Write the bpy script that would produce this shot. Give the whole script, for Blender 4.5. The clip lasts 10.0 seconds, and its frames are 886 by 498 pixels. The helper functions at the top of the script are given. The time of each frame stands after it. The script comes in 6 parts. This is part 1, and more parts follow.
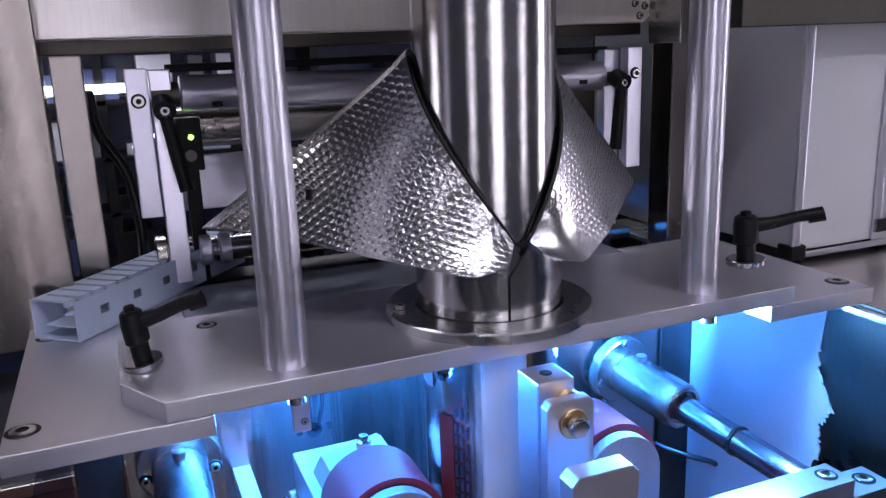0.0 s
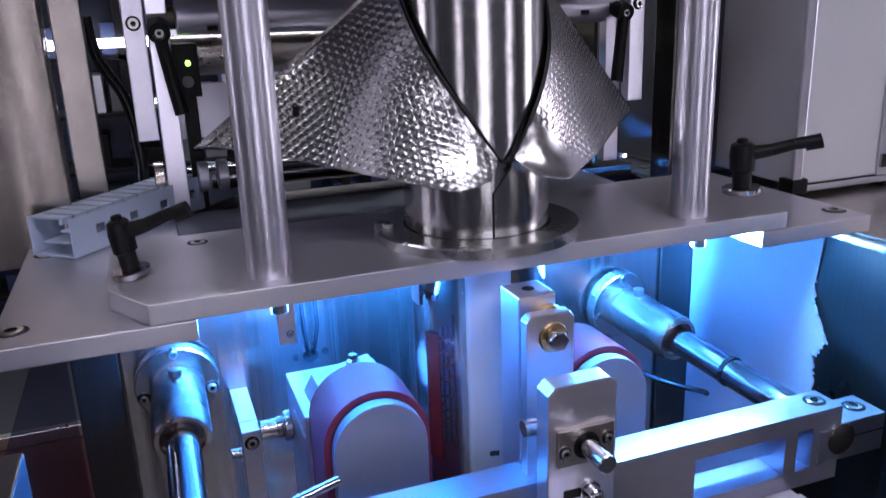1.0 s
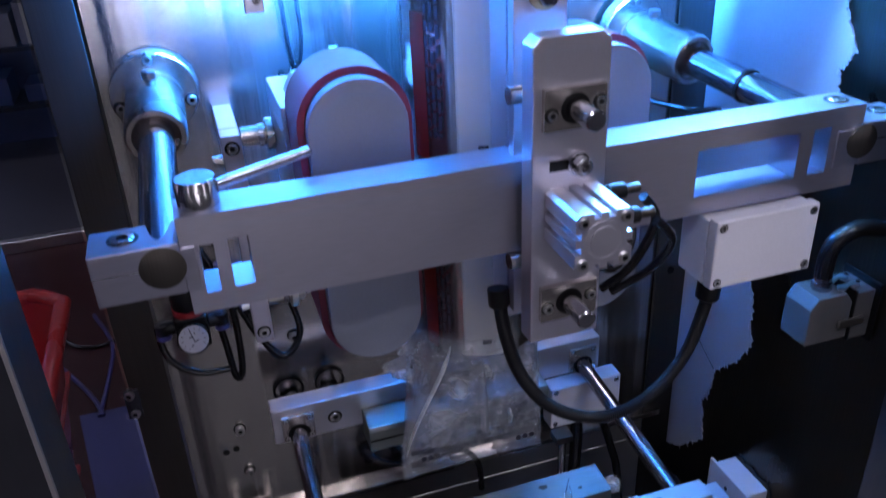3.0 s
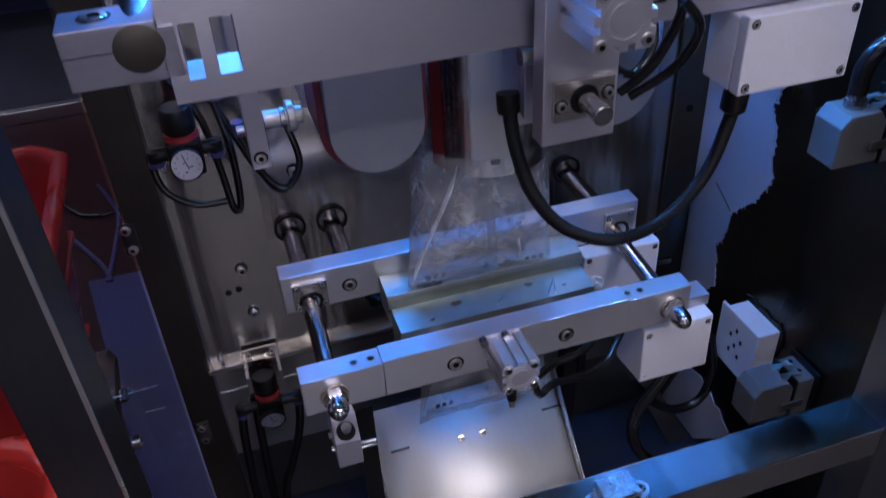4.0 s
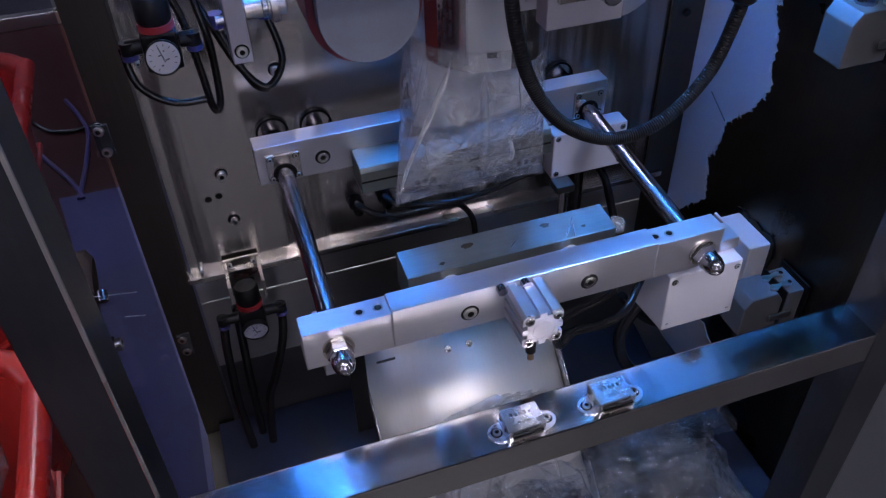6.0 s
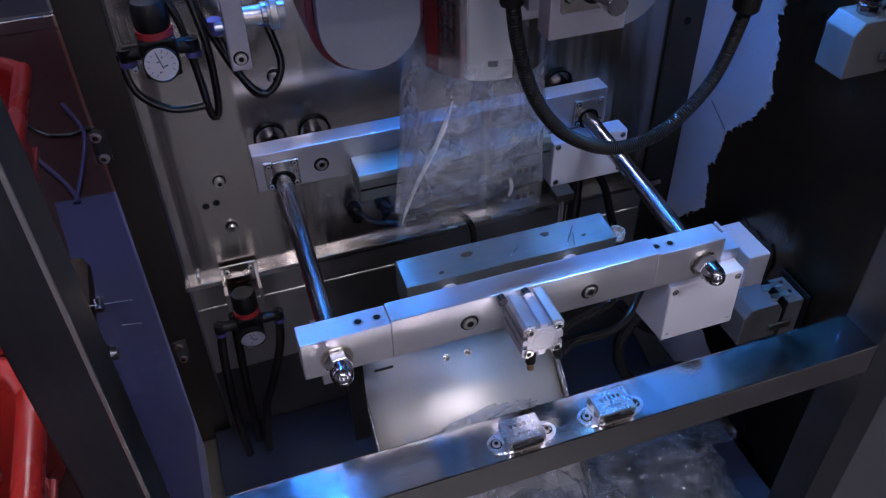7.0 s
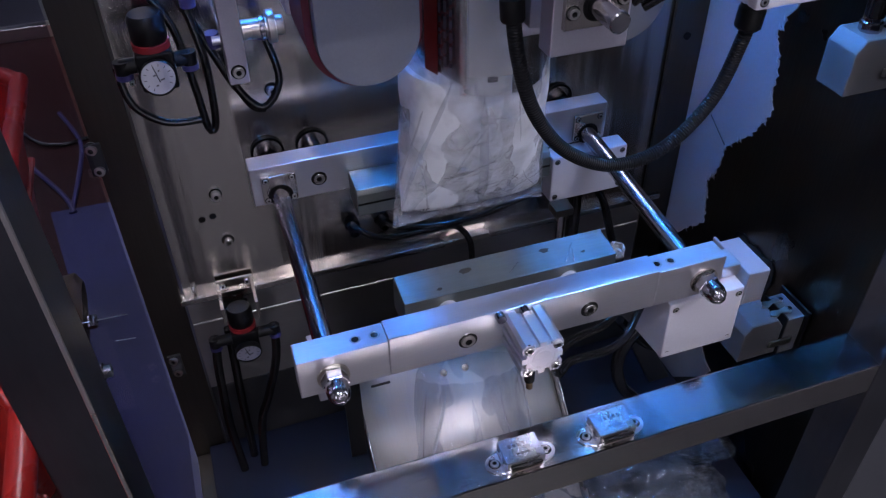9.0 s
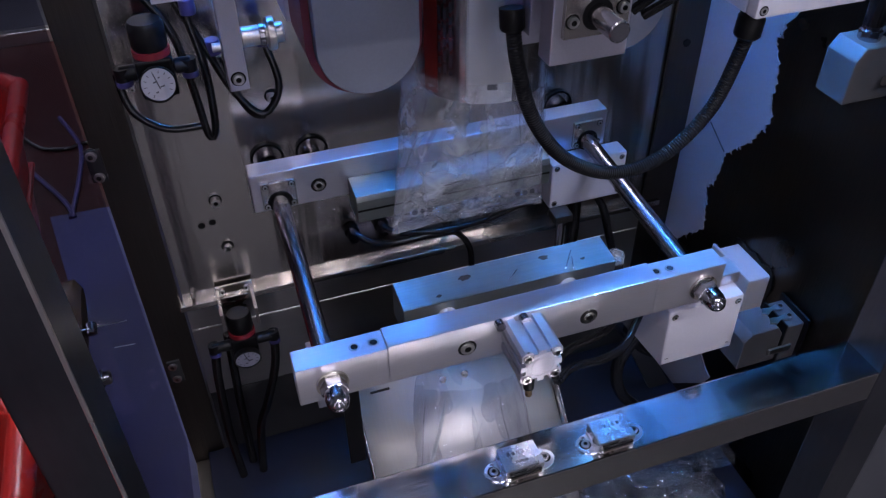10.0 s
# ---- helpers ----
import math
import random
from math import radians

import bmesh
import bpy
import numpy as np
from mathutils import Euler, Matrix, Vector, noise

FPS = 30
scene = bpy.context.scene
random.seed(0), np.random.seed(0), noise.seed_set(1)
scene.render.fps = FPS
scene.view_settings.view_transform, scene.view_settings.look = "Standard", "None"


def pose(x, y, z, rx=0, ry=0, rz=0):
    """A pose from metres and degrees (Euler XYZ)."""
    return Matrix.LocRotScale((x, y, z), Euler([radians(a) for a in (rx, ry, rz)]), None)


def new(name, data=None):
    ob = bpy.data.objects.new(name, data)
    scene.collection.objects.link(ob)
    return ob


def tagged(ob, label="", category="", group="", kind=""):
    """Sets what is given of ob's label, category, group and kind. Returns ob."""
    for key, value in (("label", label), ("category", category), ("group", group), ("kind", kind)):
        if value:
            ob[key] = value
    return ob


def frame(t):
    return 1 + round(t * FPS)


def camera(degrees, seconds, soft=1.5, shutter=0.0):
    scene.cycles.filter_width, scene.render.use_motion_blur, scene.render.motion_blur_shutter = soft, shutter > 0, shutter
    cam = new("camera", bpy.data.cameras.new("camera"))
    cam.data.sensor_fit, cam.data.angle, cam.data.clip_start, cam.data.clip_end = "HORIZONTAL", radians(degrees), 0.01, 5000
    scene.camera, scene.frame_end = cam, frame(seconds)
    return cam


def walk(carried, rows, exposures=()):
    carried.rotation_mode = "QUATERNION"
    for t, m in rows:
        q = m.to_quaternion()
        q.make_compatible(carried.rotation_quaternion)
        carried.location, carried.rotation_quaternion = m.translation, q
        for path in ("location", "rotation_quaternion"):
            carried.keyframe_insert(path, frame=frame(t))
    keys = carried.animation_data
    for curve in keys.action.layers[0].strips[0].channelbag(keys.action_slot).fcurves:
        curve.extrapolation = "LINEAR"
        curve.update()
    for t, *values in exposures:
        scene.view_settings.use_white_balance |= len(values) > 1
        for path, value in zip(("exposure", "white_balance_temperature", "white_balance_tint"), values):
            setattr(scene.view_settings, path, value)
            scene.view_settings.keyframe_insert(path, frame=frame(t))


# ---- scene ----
cam = camera(57.35, 10.0, soft=1.3, shutter=0.4)
# seconds, x, y, z, yaw, pitch, roll
PATH = [
    (0.0, -0.2716, -0.5771, 0.2259, -21.78, -14.33, -2.12),
    (0.5, -0.2569, -0.5901, 0.2132, -20.76, -15.20, -2.10),
    (1.0, -0.2471, -0.6005, 0.1891, -19.80, -16.80, -2.12),
    (1.5, -0.2372, -0.6006, 0.1639, -19.32, -19.35, -2.15),
    (2.0, -0.2263, -0.5976, 0.1303, -18.82, -21.84, -2.39),
    (2.5, -0.2208, -0.5983, 0.1011, -18.05, -25.16, -2.56),
    (3.0, -0.2169, -0.6101, 0.0535, -17.01, -28.01, -2.74),
    (3.2, -0.2122, -0.6145, 0.0355, -16.33, -29.38, -3.05),
    (4.3, -0.2200, -0.6034, -0.0379, -16.00, -38.08, -3.23),
    (4.5, -0.2230, -0.6016, -0.0474, -16.15, -39.38, -3.15),
    (5.0, -0.2288, -0.6004, -0.0579, -16.84, -40.95, -2.75),
    (5.5, -0.2300, -0.5998, -0.0569, -17.38, -40.95, -2.19),
    (7.0, -0.2307, -0.5896, -0.0570, -18.09, -40.56, -1.32),
    (7.5, -0.2304, -0.5891, -0.0580, -18.20, -40.37, -1.17),
    (8.0, -0.2297, -0.5862, -0.0572, -18.39, -40.21, -0.98),
    (8.5, -0.2277, -0.5819, -0.0579, -18.36, -40.04, -0.89),
    (9.0, -0.2290, -0.5800, -0.0570, -18.41, -39.90, -0.84),
    (9.5, -0.2290, -0.5798, -0.0569, -18.40, -39.70, -0.75),
    (10.0, -0.2282, -0.5785, -0.0551, -18.44, -39.60, -0.72),
]
walk(cam, [(t, pose(x, y, z, 90 + pitch, 0, yaw) @ pose(0, 0, 0, 0, 0, roll)) for t, x, y, z, yaw, pitch, roll in PATH],
     exposures=[(0.0, -0.10), (1.0, -0.16), (2.0, -0.20), (3.0, -0.24), (4.5, -0.14), (5.5, 0.0), (10.0, 0.0)])

# ---- world, lights, exposure ----
world = bpy.data.worlds.new("hall_air")
scene.world = world
world.use_nodes = True
world.node_tree.nodes["Background"].inputs[0].default_value = (0.33, 0.33, 0.36, 1)
world.node_tree.nodes["Background"].inputs[1].default_value = 0.10
scene.view_settings.exposure = 0.0


def area_lamp(name, m, sx, sy, watts, colour, spread=180):
    d = bpy.data.lights.new(name, "AREA")
    d.shape, d.size, d.size_y, d.energy, d.color = "RECTANGLE", sx, sy, watts, colour
    d.spread = math.radians(spread)
    ob = new(name, d)
    ob.matrix_world = m
    return ob


# hall lamps overhead, front and back
HALL = (0.92, 0.885, 1.0)
for hx, hy, hw in ((-0.9, -1.9, 18), (0.75, -2.6, 60), (0.2, 2.6, 30), (-2.2, 1.0, 8)):
    area_lamp("hall_lamp", pose(hx, hy, 2.55), 1.2, 0.35, hw, HALL)
# blue light bar under the forming plate
area_lamp("blue_bar_lamp", pose(0.04, 0.114, -0.047, 79, 0, 0), 0.50, 0.02, 86.0, (0.034, 0.25, 1.0), 136)
area_lamp("blue_bar_lamp", pose(0.02, 0.000, -0.034, -78, 0, 0), 0.52, 0.02, 6.6, (0.030, 0.27, 1.0))
area_lamp("blue_bar_lamp", pose(0.235, -0.012, -0.034, -72, 0, 0), 0.20, 0.02, 6.4, (0.16, 0.46, 1.0))

# ---- materials ----


def material(name):
    m = bpy.data.materials.new(name)
    m.use_nodes = True
    nt = m.node_tree
    return m, nt, nt.nodes["Principled BSDF"]


def surface(name, colour, rough=0.5, metal=0.0, grain=(60, 60, 60), grain_amt=0.06, stain=6.0, stain_amt=0.10,
            bump=0.02, rough_amt=0.10, spec=0.5, coat=0.0, vary=0.0, warp=0.0, wave=(7, 7, 1.2)):
    """Colour with fine grain and broad stains, roughness that follows both, and fine relief."""
    m, nt, p = material(name)
    n, ln = nt.nodes, nt.links
    co = n.new("ShaderNodeTexCoord")
    mp = n.new("ShaderNodeMapping")
    mp.inputs["Scale"].default_value = grain
    ln.new(co.outputs["Object"], mp.inputs["Vector"])
    fine = n.new("ShaderNodeTexNoise")
    fine.inputs["Scale"].default_value, fine.inputs["Detail"].default_value = 8.0, 4.0
    ln.new(mp.outputs["Vector"], fine.inputs["Vector"])
    broad = n.new("ShaderNodeTexNoise")
    broad.inputs["Scale"].default_value, broad.inputs["Detail"].default_value = stain, 5.0
    ln.new(co.outputs["Object"], broad.inputs["Vector"])
    total = n.new("ShaderNodeMath")
    total.operation = "MULTIPLY_ADD"
    ln.new(fine.outputs["Fac"], total.inputs[0])
    total.inputs[1].default_value = grain_amt * 2
    total.inputs[2].default_value = 1 - grain_amt - stain_amt
    both = n.new("ShaderNodeMath")
    both.operation = "MULTIPLY_ADD"
    ln.new(broad.outputs["Fac"], both.inputs[0])
    both.inputs[1].default_value = stain_amt * 2
    ln.new(total.outputs[0], both.inputs[2])
    last = both.outputs[0]
    if vary:
        info = n.new("ShaderNodeObjectInfo")
        va = n.new("ShaderNodeMath")
        va.operation = "MULTIPLY_ADD"
        ln.new(info.outputs["Random"], va.inputs[0])
        va.inputs[1].default_value = vary
        ln.new(last, va.inputs[2])
        last = va.outputs[0]
    mix = n.new("ShaderNodeVectorMath")
    mix.operation = "SCALE"
    mix.inputs[0].default_value = colour
    ln.new(last, mix.inputs["Scale"])
    ln.new(mix.outputs[0], p.inputs["Base Color"])
    ra = n.new("ShaderNodeMath")
    ra.operation = "MULTIPLY_ADD"
    ln.new(broad.outputs["Fac"], ra.inputs[0])
    ra.inputs[1].default_value = rough_amt * 2
    ra.inputs[2].default_value = max(0.02, rough - rough_amt)
    ln.new(ra.outputs[0], p.inputs["Roughness"])
    p.inputs["Metallic"].default_value = metal
    p.inputs["Specular IOR Level"].default_value = spec
    p.inputs["Coat Weight"].default_value = coat
    if warp:
        wm = n.new("ShaderNodeMapping")
        wm.inputs["Scale"].default_value = wave
        ln.new(co.outputs["Object"], wm.inputs["Vector"])
        wn = n.new("ShaderNodeTexNoise")
        wn.inputs["Scale"].default_value, wn.inputs["Detail"].default_value = 1.0, 3.0
        ln.new(wm.outputs["Vector"], wn.inputs["Vector"])
        wb = n.new("ShaderNodeBump")
        wb.inputs["Strength"].default_value, wb.inputs["Distance"].default_value = warp, 0.02
        ln.new(wn.outputs["Fac"], wb.inputs["Height"])
    if bump:
        b = n.new("ShaderNodeBump")
        if warp:
            ln.new(wb.outputs["Normal"], b.inputs["Normal"])
        b.inputs["Strength"].default_value, b.inputs["Distance"].default_value = bump, 0.001
        ln.new(fine.outputs["Fac"], b.inputs["Height"])
        ln.new(b.outputs["Normal"], p.inputs["Normal"])
    return m


def clear(name, tint, gloss_rough, haze, ior=1.45, wrinkle=0.0, scale=40.0, cells=0.0, crease=0.0):
    """Thin clear sheet: light passes straight on, with a Fresnel gloss and a little white haze."""
    m, nt, p = material(name)
    n, ln = nt.nodes, nt.links
    n.remove(p)
    out = n["Material Output"]
    tr = n.new("ShaderNodeBsdfTransparent")
    tr.inputs[0].default_value = (*tint, 1)
    di = n.new("ShaderNodeBsdfDiffuse")
    di.inputs[0].default_value = (0.8, 0.82, 0.86, 1)
    gl = n.new("ShaderNodeBsdfGlossy")
    gl.inputs["Roughness"].default_value = gloss_rough
    fr = n.new("ShaderNodeLayerWeight")
    fr.inputs["Blend"].default_value = 0.5
    steep = n.new("ShaderNodeMath")
    steep.operation = "POWER"
    ln.new(fr.outputs["Facing"], steep.inputs[0])
    steep.inputs[1].default_value = 4.0
    gloss = n.new("ShaderNodeMath")
    gloss.operation = "MULTIPLY_ADD"
    ln.new(steep.outputs[0], gloss.inputs[0])
    gloss.inputs[1].default_value = min(0.7, (ior - 1) * 1.6)
    gloss.inputs[2].default_value = (ior - 1) * 0.11
    a, b = n.new("ShaderNodeMixShader"), n.new("ShaderNodeMixShader")
    co = n.new("ShaderNodeTexCoord")
    no = n.new("ShaderNodeTexNoise")
    no.inputs["Scale"].default_value, no.inputs["Detail"].default_value = scale, 3.0
    ln.new(co.outputs["Object"], no.inputs["Vector"])
    hz = n.new("ShaderNodeMath")
    hz.operation = "MULTIPLY"
    ln.new(no.outputs["Fac"], hz.inputs[0])
    hz.inputs[1].default_value = haze * 2
    ln.new(hz.outputs[0], a.inputs[0])
    ln.new(tr.outputs[0], a.inputs[1])
    ln.new(di.outputs[0], a.inputs[2])
    ln.new(gloss.outputs[0], b.inputs[0])
    ln.new(a.outputs[0], b.inputs[1])
    ln.new(gl.outputs[0], b.inputs[2])
    height = no.outputs["Fac"]
    if cells:
        # crumpled facets: warped cells give creases in the haze and breaks in the gloss
        wv = n.new("ShaderNodeVectorMath")
        wv.operation = "MULTIPLY_ADD"
        ln.new(no.outputs["Color"], wv.inputs[0])
        wv.inputs[1].default_value = (0.03, 0.03, 0.03)
        ln.new(co.outputs["Object"], wv.inputs[2])
        vo = n.new("ShaderNodeTexVoronoi")
        vo.feature = "DISTANCE_TO_EDGE"
        vo.inputs["Scale"].default_value = cells
        ln.new(wv.outputs[0], vo.inputs["Vector"])
        line = n.new("ShaderNodeMapRange")
        line.inputs["From Min"].default_value, line.inputs["From Max"].default_value = 0.0, 0.12
        line.inputs["To Min"].default_value, line.inputs["To Max"].default_value = haze * crease * 0.9, 0.0
        ln.new(vo.outputs["Distance"], line.inputs["Value"])
        patch = n.new("ShaderNodeMapRange")
        patch.inputs["From Min"].default_value, patch.inputs["From Max"].default_value = 0.38, 0.68
        patch.inputs["To Min"].default_value, patch.inputs["To Max"].default_value = haze * 0.25, haze * 1.9
        ln.new(no.outputs["Fac"], patch.inputs["Value"])
        sm = n.new("ShaderNodeMath")
        sm.operation = "MULTIPLY_ADD"
        ln.new(line.outputs[0], sm.inputs[0])
        ln.new(no.outputs["Fac"], sm.inputs[1])
        ln.new(patch.outputs[0], sm.inputs[2])
        ln.new(sm.outputs[0], a.inputs[0])
        hs = n.new("ShaderNodeMath")
        hs.operation = "MULTIPLY_ADD"
        ln.new(vo.outputs["Distance"], hs.inputs[0])
        hs.inputs[1].default_value = crease
        ln.new(no.outputs["Fac"], hs.inputs[2])
        height = hs.outputs[0]
    if wrinkle:
        bu = n.new("ShaderNodeBump")
        bu.inputs["Strength"].default_value, bu.inputs["Distance"].default_value = wrinkle, 0.010
        ln.new(height, bu.inputs["Height"])
        ln.new(bu.outputs["Normal"], gl.inputs["Normal"])
        ln.new(bu.outputs["Normal"], fr.inputs["Normal"])
    ln.new(b.outputs[0], out.inputs[0])
    return m


def glow(name, colour, strength):
    m, nt, p = material(name)
    p.inputs["Base Color"].default_value = (0.6, 0.6, 0.6, 1)
    p.inputs["Emission Color"].default_value = (*colour, 1)
    p.inputs["Emission Strength"].default_value = strength
    return m


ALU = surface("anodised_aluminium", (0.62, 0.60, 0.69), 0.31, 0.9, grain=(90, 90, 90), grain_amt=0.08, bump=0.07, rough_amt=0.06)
# Lit (jaw) and shaded (bar) copies of ALU, light put into the colour
JAW_ALU = surface("lightened_jaw_aluminium", (0.68, 0.67, 0.73), 0.33, 0.9, grain=(8, 90, 90), grain_amt=0.08, bump=0.10, rough_amt=0.06)
BAR_ALU = surface("shaded_aluminium_bar", (0.43, 0.42, 0.50), 0.32, 0.9, grain=(8, 90, 90), grain_amt=0.10, bump=0.12, rough_amt=0.06)
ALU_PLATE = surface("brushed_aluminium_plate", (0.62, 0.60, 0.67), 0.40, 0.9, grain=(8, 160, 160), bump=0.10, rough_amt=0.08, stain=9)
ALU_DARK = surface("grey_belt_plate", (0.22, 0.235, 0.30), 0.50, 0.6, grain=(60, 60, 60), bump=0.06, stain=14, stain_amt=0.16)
STEEL = surface("brushed_stainless", (0.52, 0.475, 0.44), 0.27, 1.0, grain=(60, 60, 1.2), grain_amt=0.10, bump=0.25, stain=5, stain_amt=0.16)
SHEET = surface("brushed_stainless_sheet", (0.51, 0.475, 0.45), 0.22, 1.0, grain=(60, 60, 1.2), grain_amt=0.10, bump=0.07, stain=5, stain_amt=0.16, warp=0.38, wave=(13, 13, 0.3))
SHEET_H = surface("brushed_stainless_strip", (0.62, 0.57, 0.53), 0.24, 1.0, grain=(1.2, 60, 60), grain_amt=0.10, bump=0.20, stain=9, stain_amt=0.18, warp=0.12, wave=(8, 6, 6))
STEEL_H = surface("brushed_stainless_lengthwise", (0.50, 0.49, 0.50), 0.26, 1.0, grain=(1.2, 60, 60), grain_amt=0.10, bump=0.25, stain=9, stain_amt=0.18)
# Darker copy of STEEL: shade and dark reflections put into the colour
STEEL_DARK = surface("darkened_stainless", (0.105, 0.094, 0.084), 0.40, 1.0, grain=(60, 60, 1.5), grain_amt=0.10, bump=0.22, stain=5, stain_amt=0.2)
# Stained stainless, its dark reflections put into the base colour
PANEL = surface("shaded_stained_side_panel", (0.072, 0.062, 0.052), 0.32, 1.0, grain=(50, 50, 2), grain_amt=0.16, bump=0.25, stain=6, stain_amt=0.40, rough_amt=0.16)
# Lit copy of the frame stainless, hall reflections put into the colour
BRIGHT = surface("lightened_stainless_frame", (0.80, 0.75, 0.71), 0.30, 1.0, grain=(40, 40, 2), grain_amt=0.08, bump=0.15, stain=4, stain_amt=0.12, warp=0.15, wave=(6, 6, 2))
CATCH = surface("bright_plated_catch", (0.74, 0.74, 0.78), 0.27, 1.0, grain=(90, 90, 90), bump=0.03, stain=60, stain_amt=0.10)
DARK_PAINT = surface("dark_strut_paint", (0.045, 0.045, 0.05), 0.5, 0.3, bump=0.08, stain=10, stain_amt=0.2)
POST = surface("brushed_stainless_post", (0.30, 0.268, 0.248), 0.22, 1.0, grain=(30, 30, 0.8), grain_amt=0.05, bump=0.06, stain=2.5, stain_amt=0.14, rough_amt=0.06, warp=0.35, wave=(9, 9, 0.5))
BEAM = surface("brushed_stainless_beam", (0.42, 0.395, 0.38), 0.15, 1.0, grain=(3, 40, 40), grain_amt=0.05, bump=0.05, stain=7, stain_amt=0.22, rough_amt=0.07, warp=0.16, wave=(9, 4, 4))
# Leg steel with the dark surroundings it mirrors painted into its colour
LEG = surface("darkened_leg_steel", (0.12, 0.121, 0.138), 0.33, 1.0, grain=(20, 20, 4), grain_amt=0.10, bump=0.08, stain=14, stain_amt=0.28, rough_amt=0.10)
SCORCH = surface("brown_scorch_residue", (0.05, 0.042, 0.03), 0.6, 0.0, grain=(200, 200, 200), bump=0.3, stain=80, stain_amt=0.3)
LOWER = surface("dull_lower_panel", (0.55, 0.53, 0.52), 0.36, 1.0, grain=(2, 50, 50), grain_amt=0.08, bump=0.10, stain=7, stain_amt=0.2)
EMBOSS = surface("embossed_stainless", (0.74, 0.715, 0.73), 0.23, 1.0, grain=(40, 40, 40), bump=0.02, stain=9, stain_amt=0.10, rough_amt=0.05)
JAW = surface("stained_jaw_steel", (0.25, 0.275, 0.265), 0.34, 0.85, grain=(3, 60, 60), grain_amt=0.12, bump=0.15, stain=26, stain_amt=0.30)
TRAY = surface("mill_finish_stainless", (0.72, 0.675, 0.63), 0.48, 0.64, grain=(60, 4, 4), grain_amt=0.05, bump=0.02, stain=7, stain_amt=0.10, rough_amt=0.05)
RIBBED = surface("black_ribbed_plastic", (0.005, 0.005, 0.007), 0.48, 0.0, bump=0.0, spec=0.18)
GRIP = surface("brown_plastic_grip", (0.10, 0.062, 0.022), 0.45, 0.0, grain=(30, 30, 30), bump=0.08, stain=30, stain_amt=0.25)
POLISH = surface("polished_stainless", (0.62, 0.60, 0.60), 0.17, 1.0, grain=(90, 90, 0.6), bump=0.04, stain=16, stain_amt=0.08, rough_amt=0.04)
CHROME = surface("chromed_steel", (0.38, 0.37, 0.40), 0.18, 1.0, grain=(20, 20, 20), bump=0.0, rough_amt=0.03)
BOLT = surface("zinc_bolt", (0.55, 0.53, 0.52), 0.28, 1.0, bump=0.05)
BRASS = surface("tarnished_brass", (0.45, 0.32, 0.18), 0.36, 1.0, bump=0.06, stain=60, stain_amt=0.2)
BLACK = surface("black_plastic", (0.005, 0.005, 0.006), 0.42, 0.0, bump=0.05, rough_amt=0.08, spec=0.2)
RUBBER = surface("black_rubber_hose", (0.007, 0.007, 0.008), 0.22, 0.0, bump=0.03, rough_amt=0.05, spec=0.45)
BELT = surface("dark_red_belt", (0.15, 0.014, 0.035), 0.50, 0.0, grain=(60, 60, 200), bump=0.15, stain=20, stain_amt=0.16)
GREY_PAINT = surface("grey_paint", (0.14, 0.14, 0.155), 0.45, 0.0, bump=0.08)
PLUG_PAINT = surface("dark_grey_plug_enamel", (0.11, 0.108, 0.115), 0.42, 0.2, bump=0.10, stain=30, stain_amt=0.15)
WHITE_BOX = surface("white_abs", (0.59, 0.575, 0.65), 0.42, 0.0, bump=0.06, stain=12, stain_amt=0.06)
PVC = surface("light_blue_pvc", (0.38, 0.44, 0.58), 0.38, 0.0, bump=0.03)
PEEL = surface("white_protective_film", (0.43, 0.40, 0.45), 0.45, 0.0, grain=(30, 30, 30), bump=0.10, stain=7, stain_amt=0.08)
CASE = surface("silver_case_skin", (0.52, 0.51, 0.56), 0.45, 0.35, grain=(40, 40, 40), bump=0.05)
NAVY = surface("navy_conveyor_belt", (0.004, 0.006, 0.020), 0.55, 0.0, grain=(30, 30, 30), grain_amt=0.18, bump=0.12, stain=7, stain_amt=0.40)
RED_FLOOR = surface("red_painted_floor", (0.032, 0.004, 0.0035), 0.5, 0.0, grain=(6, 6, 6), grain_amt=0.16, bump=0.08, stain=2.5, stain_amt=0.30, spec=0.2)
BLUE_FLOOR = surface("blue_grey_floor_sheet", (0.022, 0.027, 0.125), 0.5, 0.0, grain=(5, 5, 5), grain_amt=0.20, bump=0.08, stain=6, stain_amt=0.40)
RED_PLASTIC = surface("red_crate_plastic", (0.42, 0.017, 0.012), 0.30, 0.0, bump=0.03)
PURPLE = surface("violet_push_ring", (0.05, 0.045, 0.16), 0.35, 0.0, bump=0.0)
RED_RING = surface("dark_red_ring", (0.20, 0.015, 0.02), 0.35, 0.0, bump=0.0)
DIAL = surface("white_dial", (0.24, 0.24, 0.31), 0.30, 0.0, bump=0.0, coat=0.6)
INK = surface("dark_print", (0.03, 0.03, 0.05), 0.4, 0.0, bump=0.0)
RED_INK = surface("red_print", (0.16, 0.014, 0.010), 0.4, 0.0, bump=0.0)
PALE_INK = surface("pale_print", (0.45, 0.50, 0.56), 0.4, 0.0, bump=0.0)
TAUT = clear("taut_clear_film", (0.92, 0.92, 0.945), 0.05, 0.075, 1.46, 0.35, 16.0, 18.0, 1.0)
FILM = clear("clear_film", (0.94, 0.94, 0.96), 0.05, 0.19, 1.45, 0.9, 30.0, 34.0, 1.1)
FOLD = clear("folded_clear_film", (0.90, 0.91, 0.94), 0.10, 0.17, 1.45, 0.25, 60.0)
# Strong white haze painted for the lamp's glint along one fold
GLINT_RIDGE = clear("painted_glint_ridge", (0.90, 0.91, 0.94), 0.18, 0.70, 3.2, 0.0, 60.0)
FILM_FLAT = clear("smooth_clear_film", (0.96, 0.97, 0.98), 0.06, 0.02, 1.45, 0.05, 20.0)
